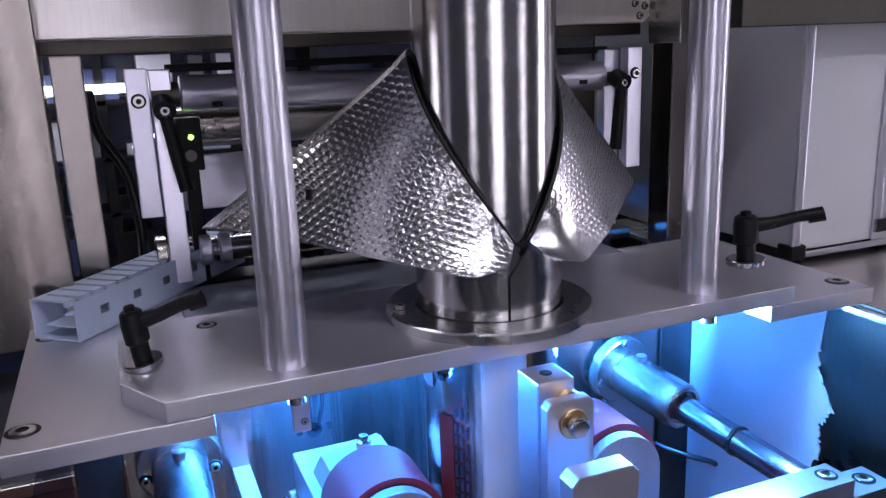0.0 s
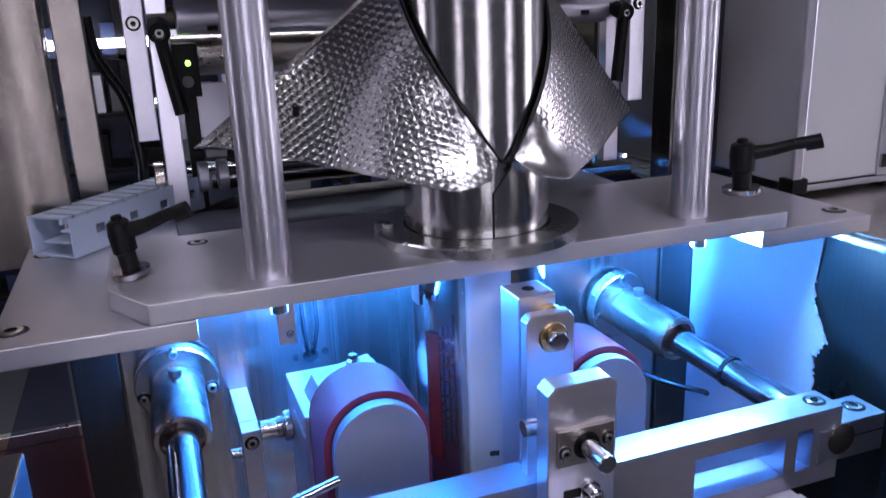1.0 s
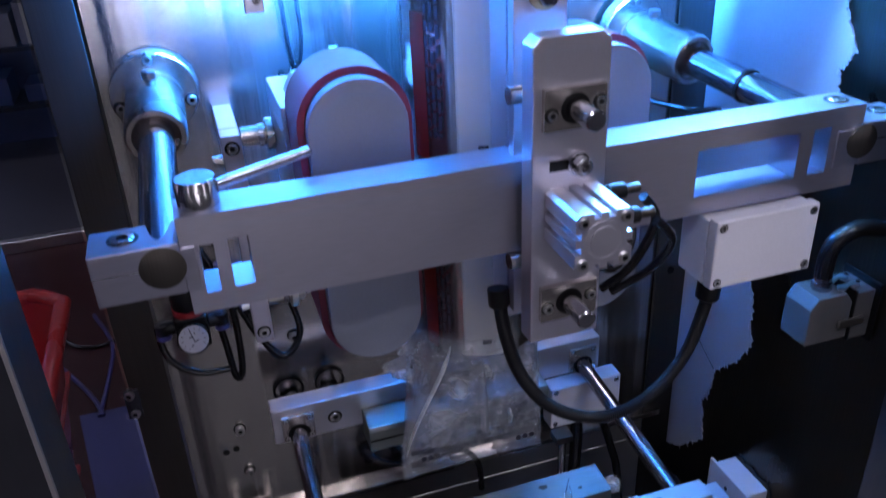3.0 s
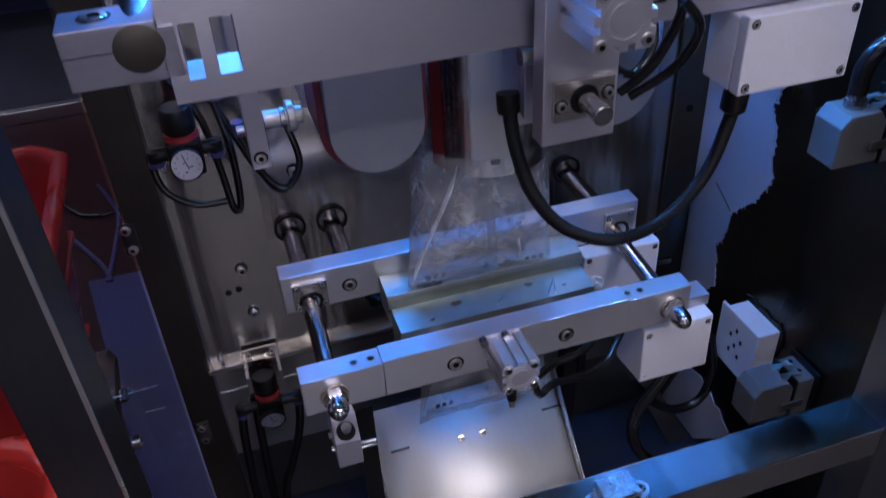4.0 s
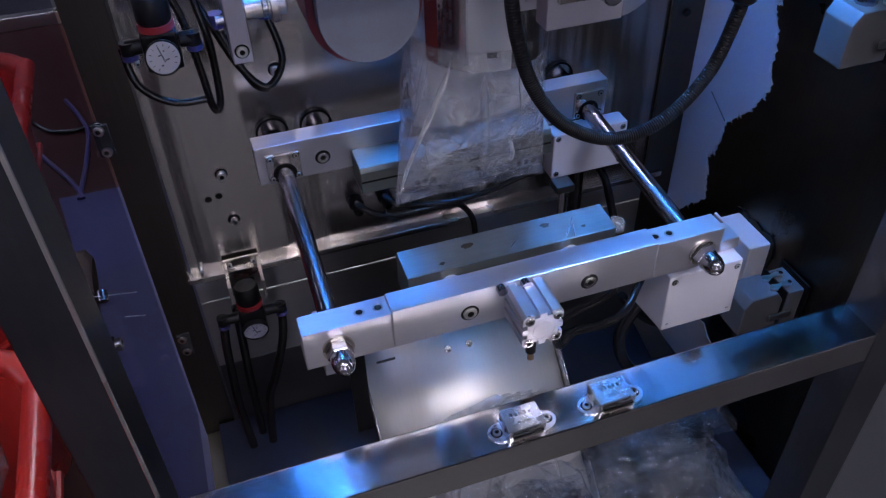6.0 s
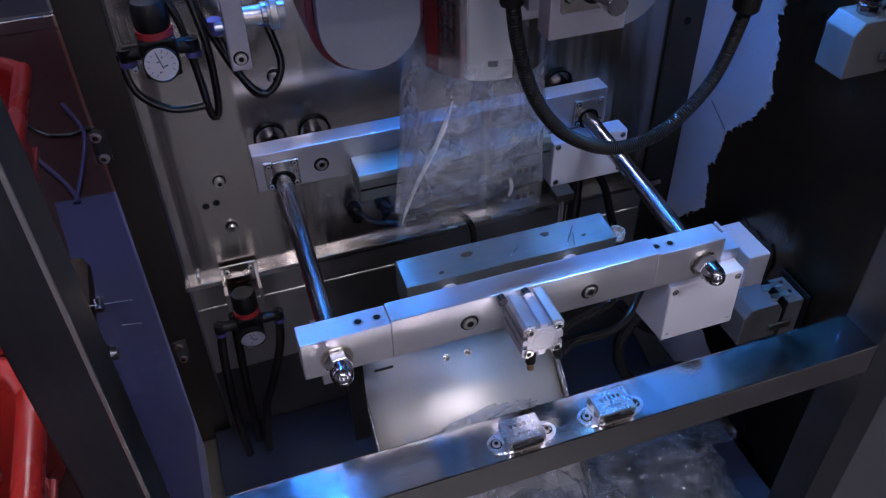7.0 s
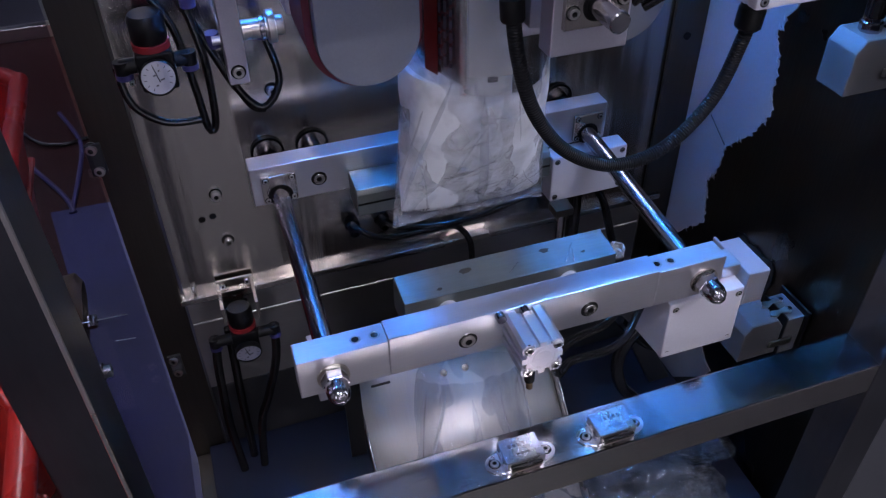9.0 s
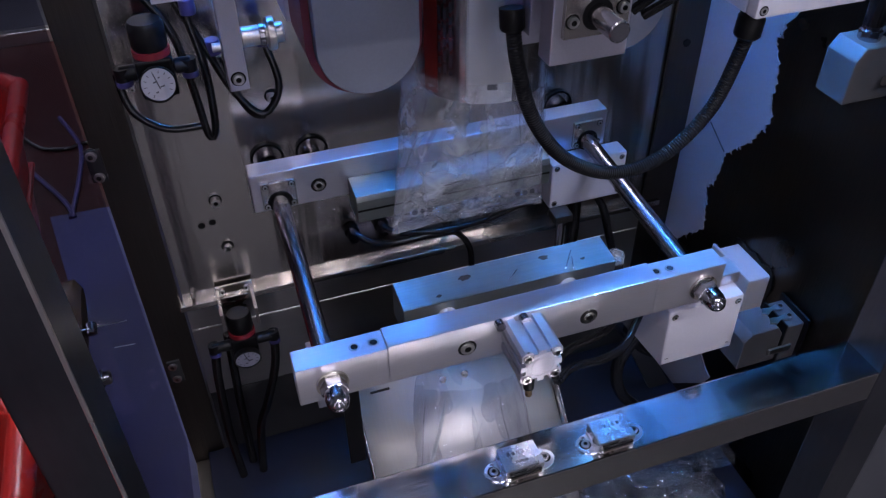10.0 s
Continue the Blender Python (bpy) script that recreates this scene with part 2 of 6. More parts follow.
MIST = clear("white_mist", (1.0, 1.0, 1.0), 0.6, 0.98, 1.0, 0.0, 26.0)
TAPE = surface("white_ptfe_tape", (0.60, 0.60, 0.63), 0.35, 0.0, grain=(60, 60, 4), bump=0.06, stain=12, stain_amt=0.12)
CRINKLE = clear("crinkled_clear_film", (0.80, 0.81, 0.86), 0.05, 0.035, 1.5, 1.0, 30.0, 42.0, 1.6)
ACRYLIC = clear("acrylic_pane", (0.95, 0.95, 0.97), 0.04, 0.002, 1.04)
TINTED = clear("tinted_acrylic_pane", (0.66, 0.66, 0.75), 0.04, 0.002, 1.04)
WALL_PAINT = surface("grey_hall_wall", (0.07, 0.07, 0.085), 0.8, 0.0, bump=0.05, stain=1.0, stain_amt=0.2)
CEIL = surface("hall_ceiling_panel", (0.13, 0.13, 0.15), 0.85, 0.0, bump=0.05, stain=1.0)
LAMP_GLOW = glow("lamp_panel", (0.85, 0.88, 1.0), 14.0)
WINDOW_GLOW = glow("daylight_pane", (0.92, 0.88, 1.0), 8.0)
CONCRETE = surface("grey_hall_floor", (0.045, 0.045, 0.055), 0.45, 0.0, grain=(4, 4, 4), bump=0.08, stain=1.5, stain_amt=0.2)
BLUE_MACHINE = surface("blue_machine_paint", (0.02, 0.03, 0.09), 0.4)
BLUE_GLOW = glow("blue_light_bar", (0.12, 0.50, 1.0), 16.0)
LED_GREEN = glow("green_led", (0.35, 1.0, 0.1), 6.0)
LED_BLUE = glow("blue_led", (0.2, 0.5, 1.0), 8.0)

# ---- mesh helpers ----


def box(bm, x0, x1, y0, y1, z0, z1, bev=0.0012, seg=2):
    made = bmesh.ops.create_cube(bm, size=1.0)["verts"]
    for v in made:
        v.co = Vector(((x0 + x1) / 2 + v.co.x * (x1 - x0), (y0 + y1) / 2 + v.co.y * (y1 - y0), (z0 + z1) / 2 + v.co.z * (z1 - z0)))
    if bev:
        edges = list({e for v in made for e in v.link_edges})
        bmesh.ops.bevel(bm, geom=edges, offset=bev, segments=seg, affect="EDGES", profile=0.6)
    return bm


def rod(bm, a, b, r0, r1=None, n=28, caps=True, chamfer=0.0):
    """A round bar from a to b."""
    a, b = Vector(a), Vector(b)
    r1 = r0 if r1 is None else r1
    d = b - a
    q = d.to_track_quat("Z", "Y")
    length = d.length
    rings = [(0, r0), (length, r1)]
    if chamfer:
        rings = [(0, r0 - chamfer), (chamfer, r0), (length - chamfer, r1), (length, r1 - chamfer)]
    loops = []
    for h, r in rings:
        loops.append([bm.verts.new(a + q @ Vector((r * math.cos(2 * math.pi * k / n), r * math.sin(2 * math.pi * k / n), h))) for k in range(n)])
    for lo, hi in zip(loops, loops[1:]):
        for k in range(n):
            f = bm.faces.new((lo[k], lo[(k + 1) % n], hi[(k + 1) % n], hi[k]))
            f.smooth = True
    if caps:
        bm.faces.new(list(reversed(loops[0])))
        bm.faces.new(loops[-1])
    return bm


def lathe(bm, base, axis, profile, n=32):
    """Rings of (height, radius) turned about the axis from base; radius 0 closes an end."""
    base, q = Vector(base), Vector(axis).to_track_quat("Z", "Y")
    loops = []
    for h, r in profile:
        if r <= 0:
            loops.append([bm.verts.new(base + q @ Vector((0, 0, h)))])
        else:
            loops.append([bm.verts.new(base + q @ Vector((r * math.cos(2 * math.pi * k / n), r * math.sin(2 * math.pi * k / n), h))) for k in range(n)])
    for lo, hi in zip(loops, loops[1:]):
        for k in range(n):
            k2 = (k + 1) % n
            if len(lo) == 1 and len(hi) == 1:
                continue
            if len(lo) == 1:
                f = bm.faces.new((lo[0], hi[k2], hi[k]))
            elif len(hi) == 1:
                f = bm.faces.new((lo[k], lo[k2], hi[0]))
            else:
                f = bm.faces.new((lo[k], lo[k2], hi[k2], hi[k]))
            f.smooth = True
    return bm


def tube_path(bm, pts, r, n=12, ribs=0.0, rib_len=0.004):
    """A hose along a smooth line through pts; ribs: height of its corrugation."""
    P = [Vector(p) for p in pts]
    fine = []
    for i in range(len(P) - 1):
        p0, p1, p2, p3 = P[max(i - 1, 0)], P[i], P[i + 1], P[min(i + 2, len(P) - 1)]
        steps = max(4, int((p2 - p1).length / (rib_len / 2 if ribs else 0.008)))
        for s in range(steps):
            t = s / steps
            fine.append(0.5 * ((2 * p1) + (p2 - p0) * t + (2 * p0 - 5 * p1 + 4 * p2 - p3) * t * t + (3 * p1 - p0 - 3 * p2 + p3) * t ** 3))
    fine.append(P[-1])
    if ribs:
        # even steps along the line
        length = [0.0]
        for a, b in zip(fine, fine[1:]):
            length.append(length[-1] + (b - a).length)
        even, count = [], int(length[-1] / (rib_len / 2))
        for s in np.linspace(0, length[-1], count + 1):
            k = min(len(fine) - 2, max(0, int(np.searchsorted(length, s)) - 1))
            even.append(fine[k].lerp(fine[k + 1], (s - length[k]) / max(1e-9, length[k + 1] - length[k])))
        fine = even
    up, loops = Vector((0.31, 0.17, 0.93)), []
    for i, c in enumerate(fine):
        d = (fine[min(i + 1, len(fine) - 1)] - fine[max(i - 1, 0)]).normalized()
        side = d.cross(up)
        if side.length < 1e-4:
            side = d.cross(Vector((1, 0, 0)))
        side.normalize()
        up = side.cross(d)
        rr = r + (ribs if i % 2 else 0.0)
        loops.append([bm.verts.new(c + rr * (side * math.cos(2 * math.pi * k / n) + up * math.sin(2 * math.pi * k / n))) for k in range(n)])
    for lo, hi in zip(loops, loops[1:]):
        for k in range(n):
            f = bm.faces.new((lo[k], lo[(k + 1) % n], hi[(k + 1) % n], hi[k]))
            f.smooth = True
    bm.faces.new(list(reversed(loops[0])))
    bm.faces.new(loops[-1])
    return bm


def prism(bm, outline, axis, lo, hi, bev=0.0):
    """A flat outline (pairs of the two other coordinates, in x, y, z order) drawn out along axis from lo to hi."""
    def at(p, h):
        c = list(p)
        c.insert("xyz".index(axis), h)
        return Vector(c)
    a = [bm.verts.new(at(p, lo)) for p in outline]
    b = [bm.verts.new(at(p, hi)) for p in outline]
    n = len(outline)
    faces = [bm.faces.new(a), bm.faces.new(b)]
    for k in range(n):
        faces.append(bm.faces.new((a[k], a[(k + 1) % n], b[(k + 1) % n], b[k])))
    bmesh.ops.recalc_face_normals(bm, faces=faces)
    if bev:
        edges = list({e for f in faces for e in f.edges})
        bmesh.ops.bevel(bm, geom=edges, offset=bev, segments=2, affect="EDGES", profile=0.6)
    return bm


def framed_plate(bm, x0, x1, z0, z1, y0, y1, holes, bev=0.0):
    """An upright plate (x, z) with rectangular openings right through its depth y."""
    xs = sorted({x0, x1, *[v for h in holes for v in h[:2]]})
    zs = sorted({z0, z1, *[v for h in holes for v in h[2:]]})
    grid = {}

    def vert(x, y, z):
        k = (round(x, 6), round(y, 6), round(z, 6))
        if k not in grid:
            grid[k] = bm.verts.new(k)
        return grid[k]

    def solid(i, j):
        if not (0 <= i < len(xs) - 1 and 0 <= j < len(zs) - 1):
            return False
        cx, cz = (xs[i] + xs[i + 1]) / 2, (zs[j] + zs[j + 1]) / 2
        return not any(h[0] < cx < h[1] and h[2] < cz < h[3] for h in holes)
    for i in range(len(xs) - 1):
        for j in range(len(zs) - 1):
            if not solid(i, j):
                continue
            a, b, c, d = xs[i], xs[i + 1], zs[j], zs[j + 1]
            bm.faces.new((vert(a, y0, c), vert(b, y0, c), vert(b, y0, d), vert(a, y0, d)))
            bm.faces.new((vert(a, y1, d), vert(b, y1, d), vert(b, y1, c), vert(a, y1, c)))
            if not solid(i - 1, j):
                bm.faces.new((vert(a, y0, d), vert(a, y1, d), vert(a, y1, c), vert(a, y0, c)))
            if not solid(i + 1, j):
                bm.faces.new((vert(b, y0, c), vert(b, y1, c), vert(b, y1, d), vert(b, y0, d)))
            if not solid(i, j - 1):
                bm.faces.new((vert(a, y1, c), vert(b, y1, c), vert(b, y0, c), vert(a, y0, c)))
            if not solid(i, j + 1):
                bm.faces.new((vert(a, y0, d), vert(b, y0, d), vert(b, y1, d), vert(a, y1, d)))
    if bev:
        sharp = [e for e in bm.edges if len(e.link_faces) == 2 and e.calc_face_angle(0) > 1]
        bmesh.ops.bevel(bm, geom=sharp, offset=bev, segments=2, affect="EDGES", profile=0.6)
    return bm


def sheet(bm, f, nu, nv, wrap=False):
    """A surface from f(u, v), u and v from 0 to 1."""
    g = [[bm.verts.new(f(i / (nu if wrap else nu - 1), j / (nv - 1))) for i in range(nu)] for j in range(nv)]
    for j in range(nv - 1):
        for i in range(nu if wrap else nu - 1):
            q = bm.faces.new((g[j][i], g[j][(i + 1) % nu], g[j + 1][(i + 1) % nu], g[j + 1][i]))
            q.smooth = True
    return bm


def mesh_object(name, bm, mat):
    bm.normal_update()
    for e in bm.edges:
        if len(e.link_faces) == 2 and e.calc_face_angle(0) > 0.6:
            e.smooth = False
    me = bpy.data.meshes.new(name)
    bm.to_mesh(me)
    bm.free()
    me.materials.append(mat)
    return new(name, me)


def part(name, bm, mat, parent, label=""):
    ob = mesh_object(name, bm, mat)
    ob.parent = parent
    if label:
        ob["label"] = label
    return ob


def empty(name, label, category, group="", kind=""):
    return tagged(new(name), label, category, group, kind)


def thing(name, bm, mat, label, category, group="", kind=""):
    return tagged(mesh_object(name, bm, mat), label, category, group, kind)


BM = bmesh.new


def hexagon(bm, c, axis, across, length):
    rod(bm, c, Vector(c) + Vector(axis).normalized() * length, across / 2, n=6, chamfer=min(0.0008, length / 4))
    return bm


def cap_screw(parent, c, axis, r=0.004, length=0.004, name="screw"):
    """Socket screw: round head with a recessed six-sided socket."""
    bm = BM()
    lathe(bm, c, axis, ((-0.001, r * 1.35), (0.0002, r * 1.35), (0.0002, r), (length - 0.0005, r), (length, r * 0.9), (length, r * 0.5),
                        (length * 0.3, r * 0.5), (length * 0.3, 0)), n=18)
    ob = part(name, bm, BOLT, parent)
    ob.data.materials.append(BLACK)
    # Black faces put the shade of socket and counterbore gap into the colour
    for k in (1, 5, 6):
        for f in range(18 * k, 18 * k + 18):
            ob.data.polygons[f].material_index = 1
    return ob

# ---- the hall ----
TX, TY = 0.012, 0.030        # axis of the forming tube
FLOOR = -1.32
WALL_Y = 0.205               # front face of the machine's back panel

thing("floor", box(BM(), -5, 5, -4, 7, FLOOR - 0.1, FLOOR, 0), CONCRETE, "worn grey concrete factory floor", "floor", kind="structure")
thing("red_floor_lane", box(BM(), -2.2, -0.25, -0.30, 2.44, FLOOR, FLOOR + 0.003, 0), RED_FLOOR, "red painted lane on the factory floor", "floor", kind="structure")
thing("floor_sheet", prism(BM(), [(-0.66, 1.325), (0.5, 1.30), (0.5, -0.02), (-0.43, -0.02)], "z", FLOOR + 0.003, FLOOR + 0.007), BLUE_FLOOR, "blue-grey sheet lying on the red floor", "floor", kind="structure")
thing("wall_north", box(BM(), -5, 5, 6.9, 7.1, FLOOR, 2.7, 0), WALL_PAINT, "grey far wall of the factory hall", "wall", kind="structure")
thing("wall_south", box(BM(), -5, 5, -4.1, -3.9, FLOOR, 2.7, 0), WALL_PAINT, "grey wall of the factory hall", "wall", kind="structure")
thing("wall_west", box(BM(), -5.1, -4.9, -3.9, 6.9, FLOOR, 2.7, 0), WALL_PAINT, "grey side wall of the factory hall", "wall", kind="structure")
thing("wall_east", box(BM(), 4.9, 5.1, -3.9, 6.9, FLOOR, 2.7, 0), WALL_PAINT, "grey side wall of the factory hall", "wall", kind="structure")
thing("ceiling", box(BM(), -5.1, 5.1, -4.1, 7.1, 2.7, 2.8, 0), CEIL, "pale panelled hall ceiling", "ceiling", kind="structure")


def ceiling_lamp(x, y):
    ob = empty("ceiling_lamp", "long white fluorescent ceiling lamp, lit", "lamp", "hall ceiling lamps")
    part("housing", box(BM(), -0.62, 0.62, -0.19, 0.19, 0.05, 0.10, 0.004), WALL_PAINT, ob)
    part("diffuser", box(BM(), -0.60, 0.60, -0.17, 0.17, 0.02, 0.05, 0.004), LAMP_GLOW, ob, "glowing white diffuser")
    ob.location = (x, y, 2.6)


def hall_window(name, m, w):
    """Tall daylight window with a frame, sill and mullion, set on a wall."""
    ob = tagged(new(name), "tall bright hall window with grey frame", "window", "", "structure")
    part("pane", box(BM(), -w / 2, w / 2, 0.02, 0.03, 0.55, 3.6, 0), WINDOW_GLOW, ob)
    part("window_sill", box(BM(), -w / 2 - 0.06, w / 2 + 0.06, 0.0, 0.12, 0.46, 0.50, 0.004), WALL_PAINT, ob)
    for x in (-w / 2, 0, w / 2):
        part("window_frame", box(BM(), x - 0.03, x + 0.03, 0.0, 0.05, 0.50, 3.65, 0.004), WALL_PAINT, ob)
    ob.matrix_basis = m


hall_window("window_1", pose(-0.35, -3.88, FLOOR, 0, 0, 180), 1.1)
hall_window("window_2", pose(-3.7, -3.88, FLOOR, 0, 0, 180), 0.8)
hall_window("window_3", pose(3.0, -3.88, FLOOR, 0, 0, 180), 0.9)
hall_window("window_4", pose(-4.88, 1.5, FLOOR, 0, 0, 90), 1.1)
hall_window("window_5", pose(4.88, -1.2, FLOOR, 0, 0, -90), 0.9)


def far_machine(x, y, w, h, mat, label):
    ob = empty("far_machine", label, "machine", "far machines in the hall")
    part("body", box(BM(), -w / 2, w / 2, -0.4, 0.4, 0.08, h, 0.02), mat, ob)
    part("top_unit", box(BM(), -w / 4, w / 5, -0.3, 0.3, h, h + 0.35, 0.02), WHITE_BOX, ob)
    part("screen", box(BM(), w * 0.1, w * 0.3, -0.42, -0.401, h * 0.6, h * 0.8, 0.005), LED_BLUE, ob, "lit blue control screen")
    for sx in (-0.4, 0.4):
        part("foot", box(BM(), sx * w - 0.05, sx * w + 0.05, -0.3, 0.3, 0, 0.08, 0), BLACK, ob)
    ob.location = (x, y, FLOOR)


far_machine(-2.4, 3.6, 1.0, 1.35, BLUE_MACHINE, "blue packing machine far back in the hall")


def storage_rack(x0, x1, y):
    """Dark shelf rack full of small cartons and parts, with a lamp strip under its top shelf."""
    ob = empty("storage_rack", "dark shelf rack crowded with small cartons and parts", "rack")
    r = random.Random(8)
    for x in np.arange(x0, x1 + 0.01, (x1 - x0) / 4):
        part("post", box(BM(), x - 0.02, x + 0.02, y - 0.02, y + 0.3, FLOOR, 0.55, 0), BLACK, ob)
    part("back_board", box(BM(), x0, x1, y + 0.32, y + 0.34, FLOOR, 0.9, 0), BLUE_MACHINE, ob)
    for z in (-1.05, -0.78, -0.50, -0.24, 0.02, 0.30):
        part("shelf", box(BM(), x0, x1, y - 0.02, y + 0.3, z - 0.02, z, 0), BLACK, ob)
        x = x0 + 0.05
        while x < x1 - 0.25:
            w, h_ = r.uniform(0.03, 0.17), r.uniform(0.05, 0.20)
            part("carton", box(BM(), x, x + w, y + r.uniform(0, 0.05), y + 0.25, z, z + h_, 0.004), r.choice((WHITE_BOX, BLUE_MACHINE, BLUE_MACHINE, BLACK, BLACK, GREY_PAINT, PVC) if z > -0.3 else (BLUE_MACHINE, BLACK, GREY_PAINT)), ob)
            if r.random() < 0.22:
                part("indicator", lathe(BM(), (x + w * 0.4, y - 0.002, z + h_ * 0.7), (0, -1, 0), ((0, 0.012), (0.006, 0.009), (0.008, 0)), 10), LAMP_GLOW, ob, "small bright indicator light")
            x += w + r.uniform(0.01, 0.12)
    part("lamp_strip", box(BM(), -0.62, -0.12, y - 0.06, y - 0.03, 0.055, 0.095, 0.004), LAMP_GLOW, ob, "lit white lamp strip")


storage_rack(-1.3, 2.7, 3.5)
far_machine(2.0, 4.9, 1.2, 1.4, BLUE_MACHINE, "blue packing machine far back in the hall")
far_machine(-2.6, 5.0, 1.3, 1.5, WHITE_BOX, "white packing machine far back in the hall")
for lx, ly in ((-0.9, -1.9), (0.75, -2.6), (0.2, 2.6), (-2.2, 1.0), (2.6, 4.6), (-1.6, 4.4), (0.4, 5.4), (-3.4, 5.6)):
    ceiling_lamp(lx, ly)

# ---- machine frame ----
frame_ob = empty("machine_frame", "brushed stainless steel packing machine frame", "machine")


def fpart(name, b, mat=STEEL, bev=0.0015, label=""):
    return part(name, box(BM(), *b, bev), mat, frame_ob, label)


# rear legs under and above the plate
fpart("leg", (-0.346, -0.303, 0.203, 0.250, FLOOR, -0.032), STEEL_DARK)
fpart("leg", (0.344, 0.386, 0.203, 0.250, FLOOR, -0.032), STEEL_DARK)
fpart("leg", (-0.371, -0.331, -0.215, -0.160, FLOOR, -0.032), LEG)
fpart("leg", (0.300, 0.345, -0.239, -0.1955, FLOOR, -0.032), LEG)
# Added bright strip standing for the highlight on the leg's corner
fpart("edge_highlight", (-0.3335, -0.3307, -0.2165, -0.2135, FLOOR, -0.032), BRIGHT, 0.0005)
fpart("front_beam", (-0.331, 0.300, -0.239, -0.1955, -0.648, -0.612), BEAM)
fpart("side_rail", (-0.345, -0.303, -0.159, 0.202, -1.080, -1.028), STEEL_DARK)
# back panel with a turned lower lip
fpart("back_panel", (-0.300, 0.344, WALL_Y, WALL_Y + 0.003, -0.7275, -0.032), SHEET, 0)
fpart("panel_lip", (-0.306, 0.350, WALL_Y - 0.012, WALL_Y + 0.003, -0.736, -0.728), SHEET_H, 0.001)
fpart("lower_panel", (-0.300, 0.344, WALL_Y - 0.004, WALL_Y, -0.775, -0.737), LOWER, 0.001)
fpart("lower_panel", (-0.300, 0.344, WALL_Y - 0.004, WALL_Y, -0.895, -0.777), LOWER, 0.001)
fpart("low_beam", (-0.300, 0.344, WALL_Y - 0.003, WALL_Y + 0.03, -1.08, -0.897), DARK_PAINT, 0.001)
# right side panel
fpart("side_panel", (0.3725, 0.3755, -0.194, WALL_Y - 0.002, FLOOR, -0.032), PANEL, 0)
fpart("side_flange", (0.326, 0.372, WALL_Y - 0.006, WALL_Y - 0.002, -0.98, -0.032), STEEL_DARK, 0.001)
# side table to the right of the plate
fpart("side_table", (0.36, 0.95, -0.25, 0.40, -0.040, -0.034), SHEET_H, 0.001)
fpart("table_edge", (0.36, 0.95, -0.253, -0.25, -0.075, -0.034), STEEL_H, 0.001)
# frame above the plate: rear posts, crossbeam, inner posts and upper plate
fpart("upper_post", (-0.47, -0.322, 0.215, 0.255, -0.034, 0.42), POST)
fpart("upper_post", (-0.318, -0.290, 0.262, 0.300, -0.034, 0.226), POST)
fpart("upper_post", (0.356, 0.405, 0.235, 0.275, -0.034, 0.42), POST)
fpart("crossbeam", (-0.60, 0.356, 0.260, 0.300, 0.240, 0.300), BRIGHT)
fpart("crossbeam", (-0.60, 0.356, 0.300, 0.345, 0.226, 0.240), STEEL_DARK)
fpart("crossbeam", (-0.60, 0.356, 0.260, 0.345, 0.300, 0.42), BRIGHT)
fpart("side_beam", (-0.60, -0.40, 0.02, 0.26, 0.236, 0.30), BRIGHT)
fpart("upper_rail", (0.300, 1.1, 0.060, 0.094, 0.229, 0.299), STEEL_DARK)
fpart("upper_plate", (-0.24, 0.27, -0.06, 0.20, 0.276, 0.292), ALU_DARK)
for sx, sz in ((0.318, 0.262), (0.332, 0.259), (0.325, 0.248)):
    cap_screw(frame_ob, (sx, 0.2598, sz), (0, -1, 0), 0.0034, 0.004)
fpart("bracket", (0.338, 0.3415, 0.20, 0.26, 0.215, 0.29), STEEL)
# screws of the back panel
for sx, sz, sr in ((-0.156, -0.475, 0.006), (-0.237, -0.592, 0.0055), (-0.235, -0.659, 0.0055), (-0.290, -0.44, 0.0025), (0.31, -0.10, 0.004), (-0.288, -0.72, 0.002)):
    cap_screw(frame_ob, (sx, WALL_Y, sz), (0, -1, 0), sr, 0.008)
for sx, sz, sr in ((-0.113, -0.167, 0.0085), (-0.129, -0.167, 0.0035), (-0.097, -0.165, 0.0035), (-0.258, -0.623, 0.004), (-0.2455, -0.621, 0.004), (-0.05, -0.70, 0.003)):
    part("hole", rod(BM(), (sx, WALL_Y - 0.0008, sz), (sx, WALL_Y + 0.002, sz), sr, n=20), BLACK, frame_ob, "drilled hole, dark inside")
for sx in (-0.172, -0.122, 0.181):
    ring = BM()
    lathe(ring, (sx, WALL_Y + 0.002, -0.549), (0, -1, 0), ((0, 0.0185), (0.006, 0.0185), (0.006, 0.016), (0.001, 0.016), (0.001, 0)), n=32)
    part("bushing", ring, BLACK, frame_ob, "black bushing in the back panel")
for sx, sz in ((-0.3455, -0.506), (-0.3440, -0.532), (-0.3340, -0.827), (-0.3330, -0.850)):
    cap_screw(frame_ob, (sx, 0.202, sz), (-0.3, -1, 0), 0.0055, 0.006)
for hx, hz in ((-0.353, -0.519), (-0.341, -0.838)):
    fpart("hinge_plate", (hx, hx + 0.016, 0.1990, 0.2028, hz - 0.019, hz + 0.019), DARK_PAINT, 0.001)
# white protective film, torn, on the right side panel
film_edge = [(0.198, -0.034), (-0.006, -0.034), (0.002, -0.088), (0.000, -0.117), (-0.021, -0.151), (-0.006, -0.174), (-0.008, -0.202), (0.015, -0.28), (0.035, -0.36),
             (0.068, -0.42), (0.076, -0.442), (0.060, -0.468), (0.059, -0.50), (0.052, -0.526), (0.074, -0.568), (0.111, -0.604), (0.116, -0.648), (0.130, -0.668), (0.122, -0.697),
             (0.118, -0.730), (0.170, -0.785), (0.198, -0.800)]
rnd = random.Random(4)
torn = []
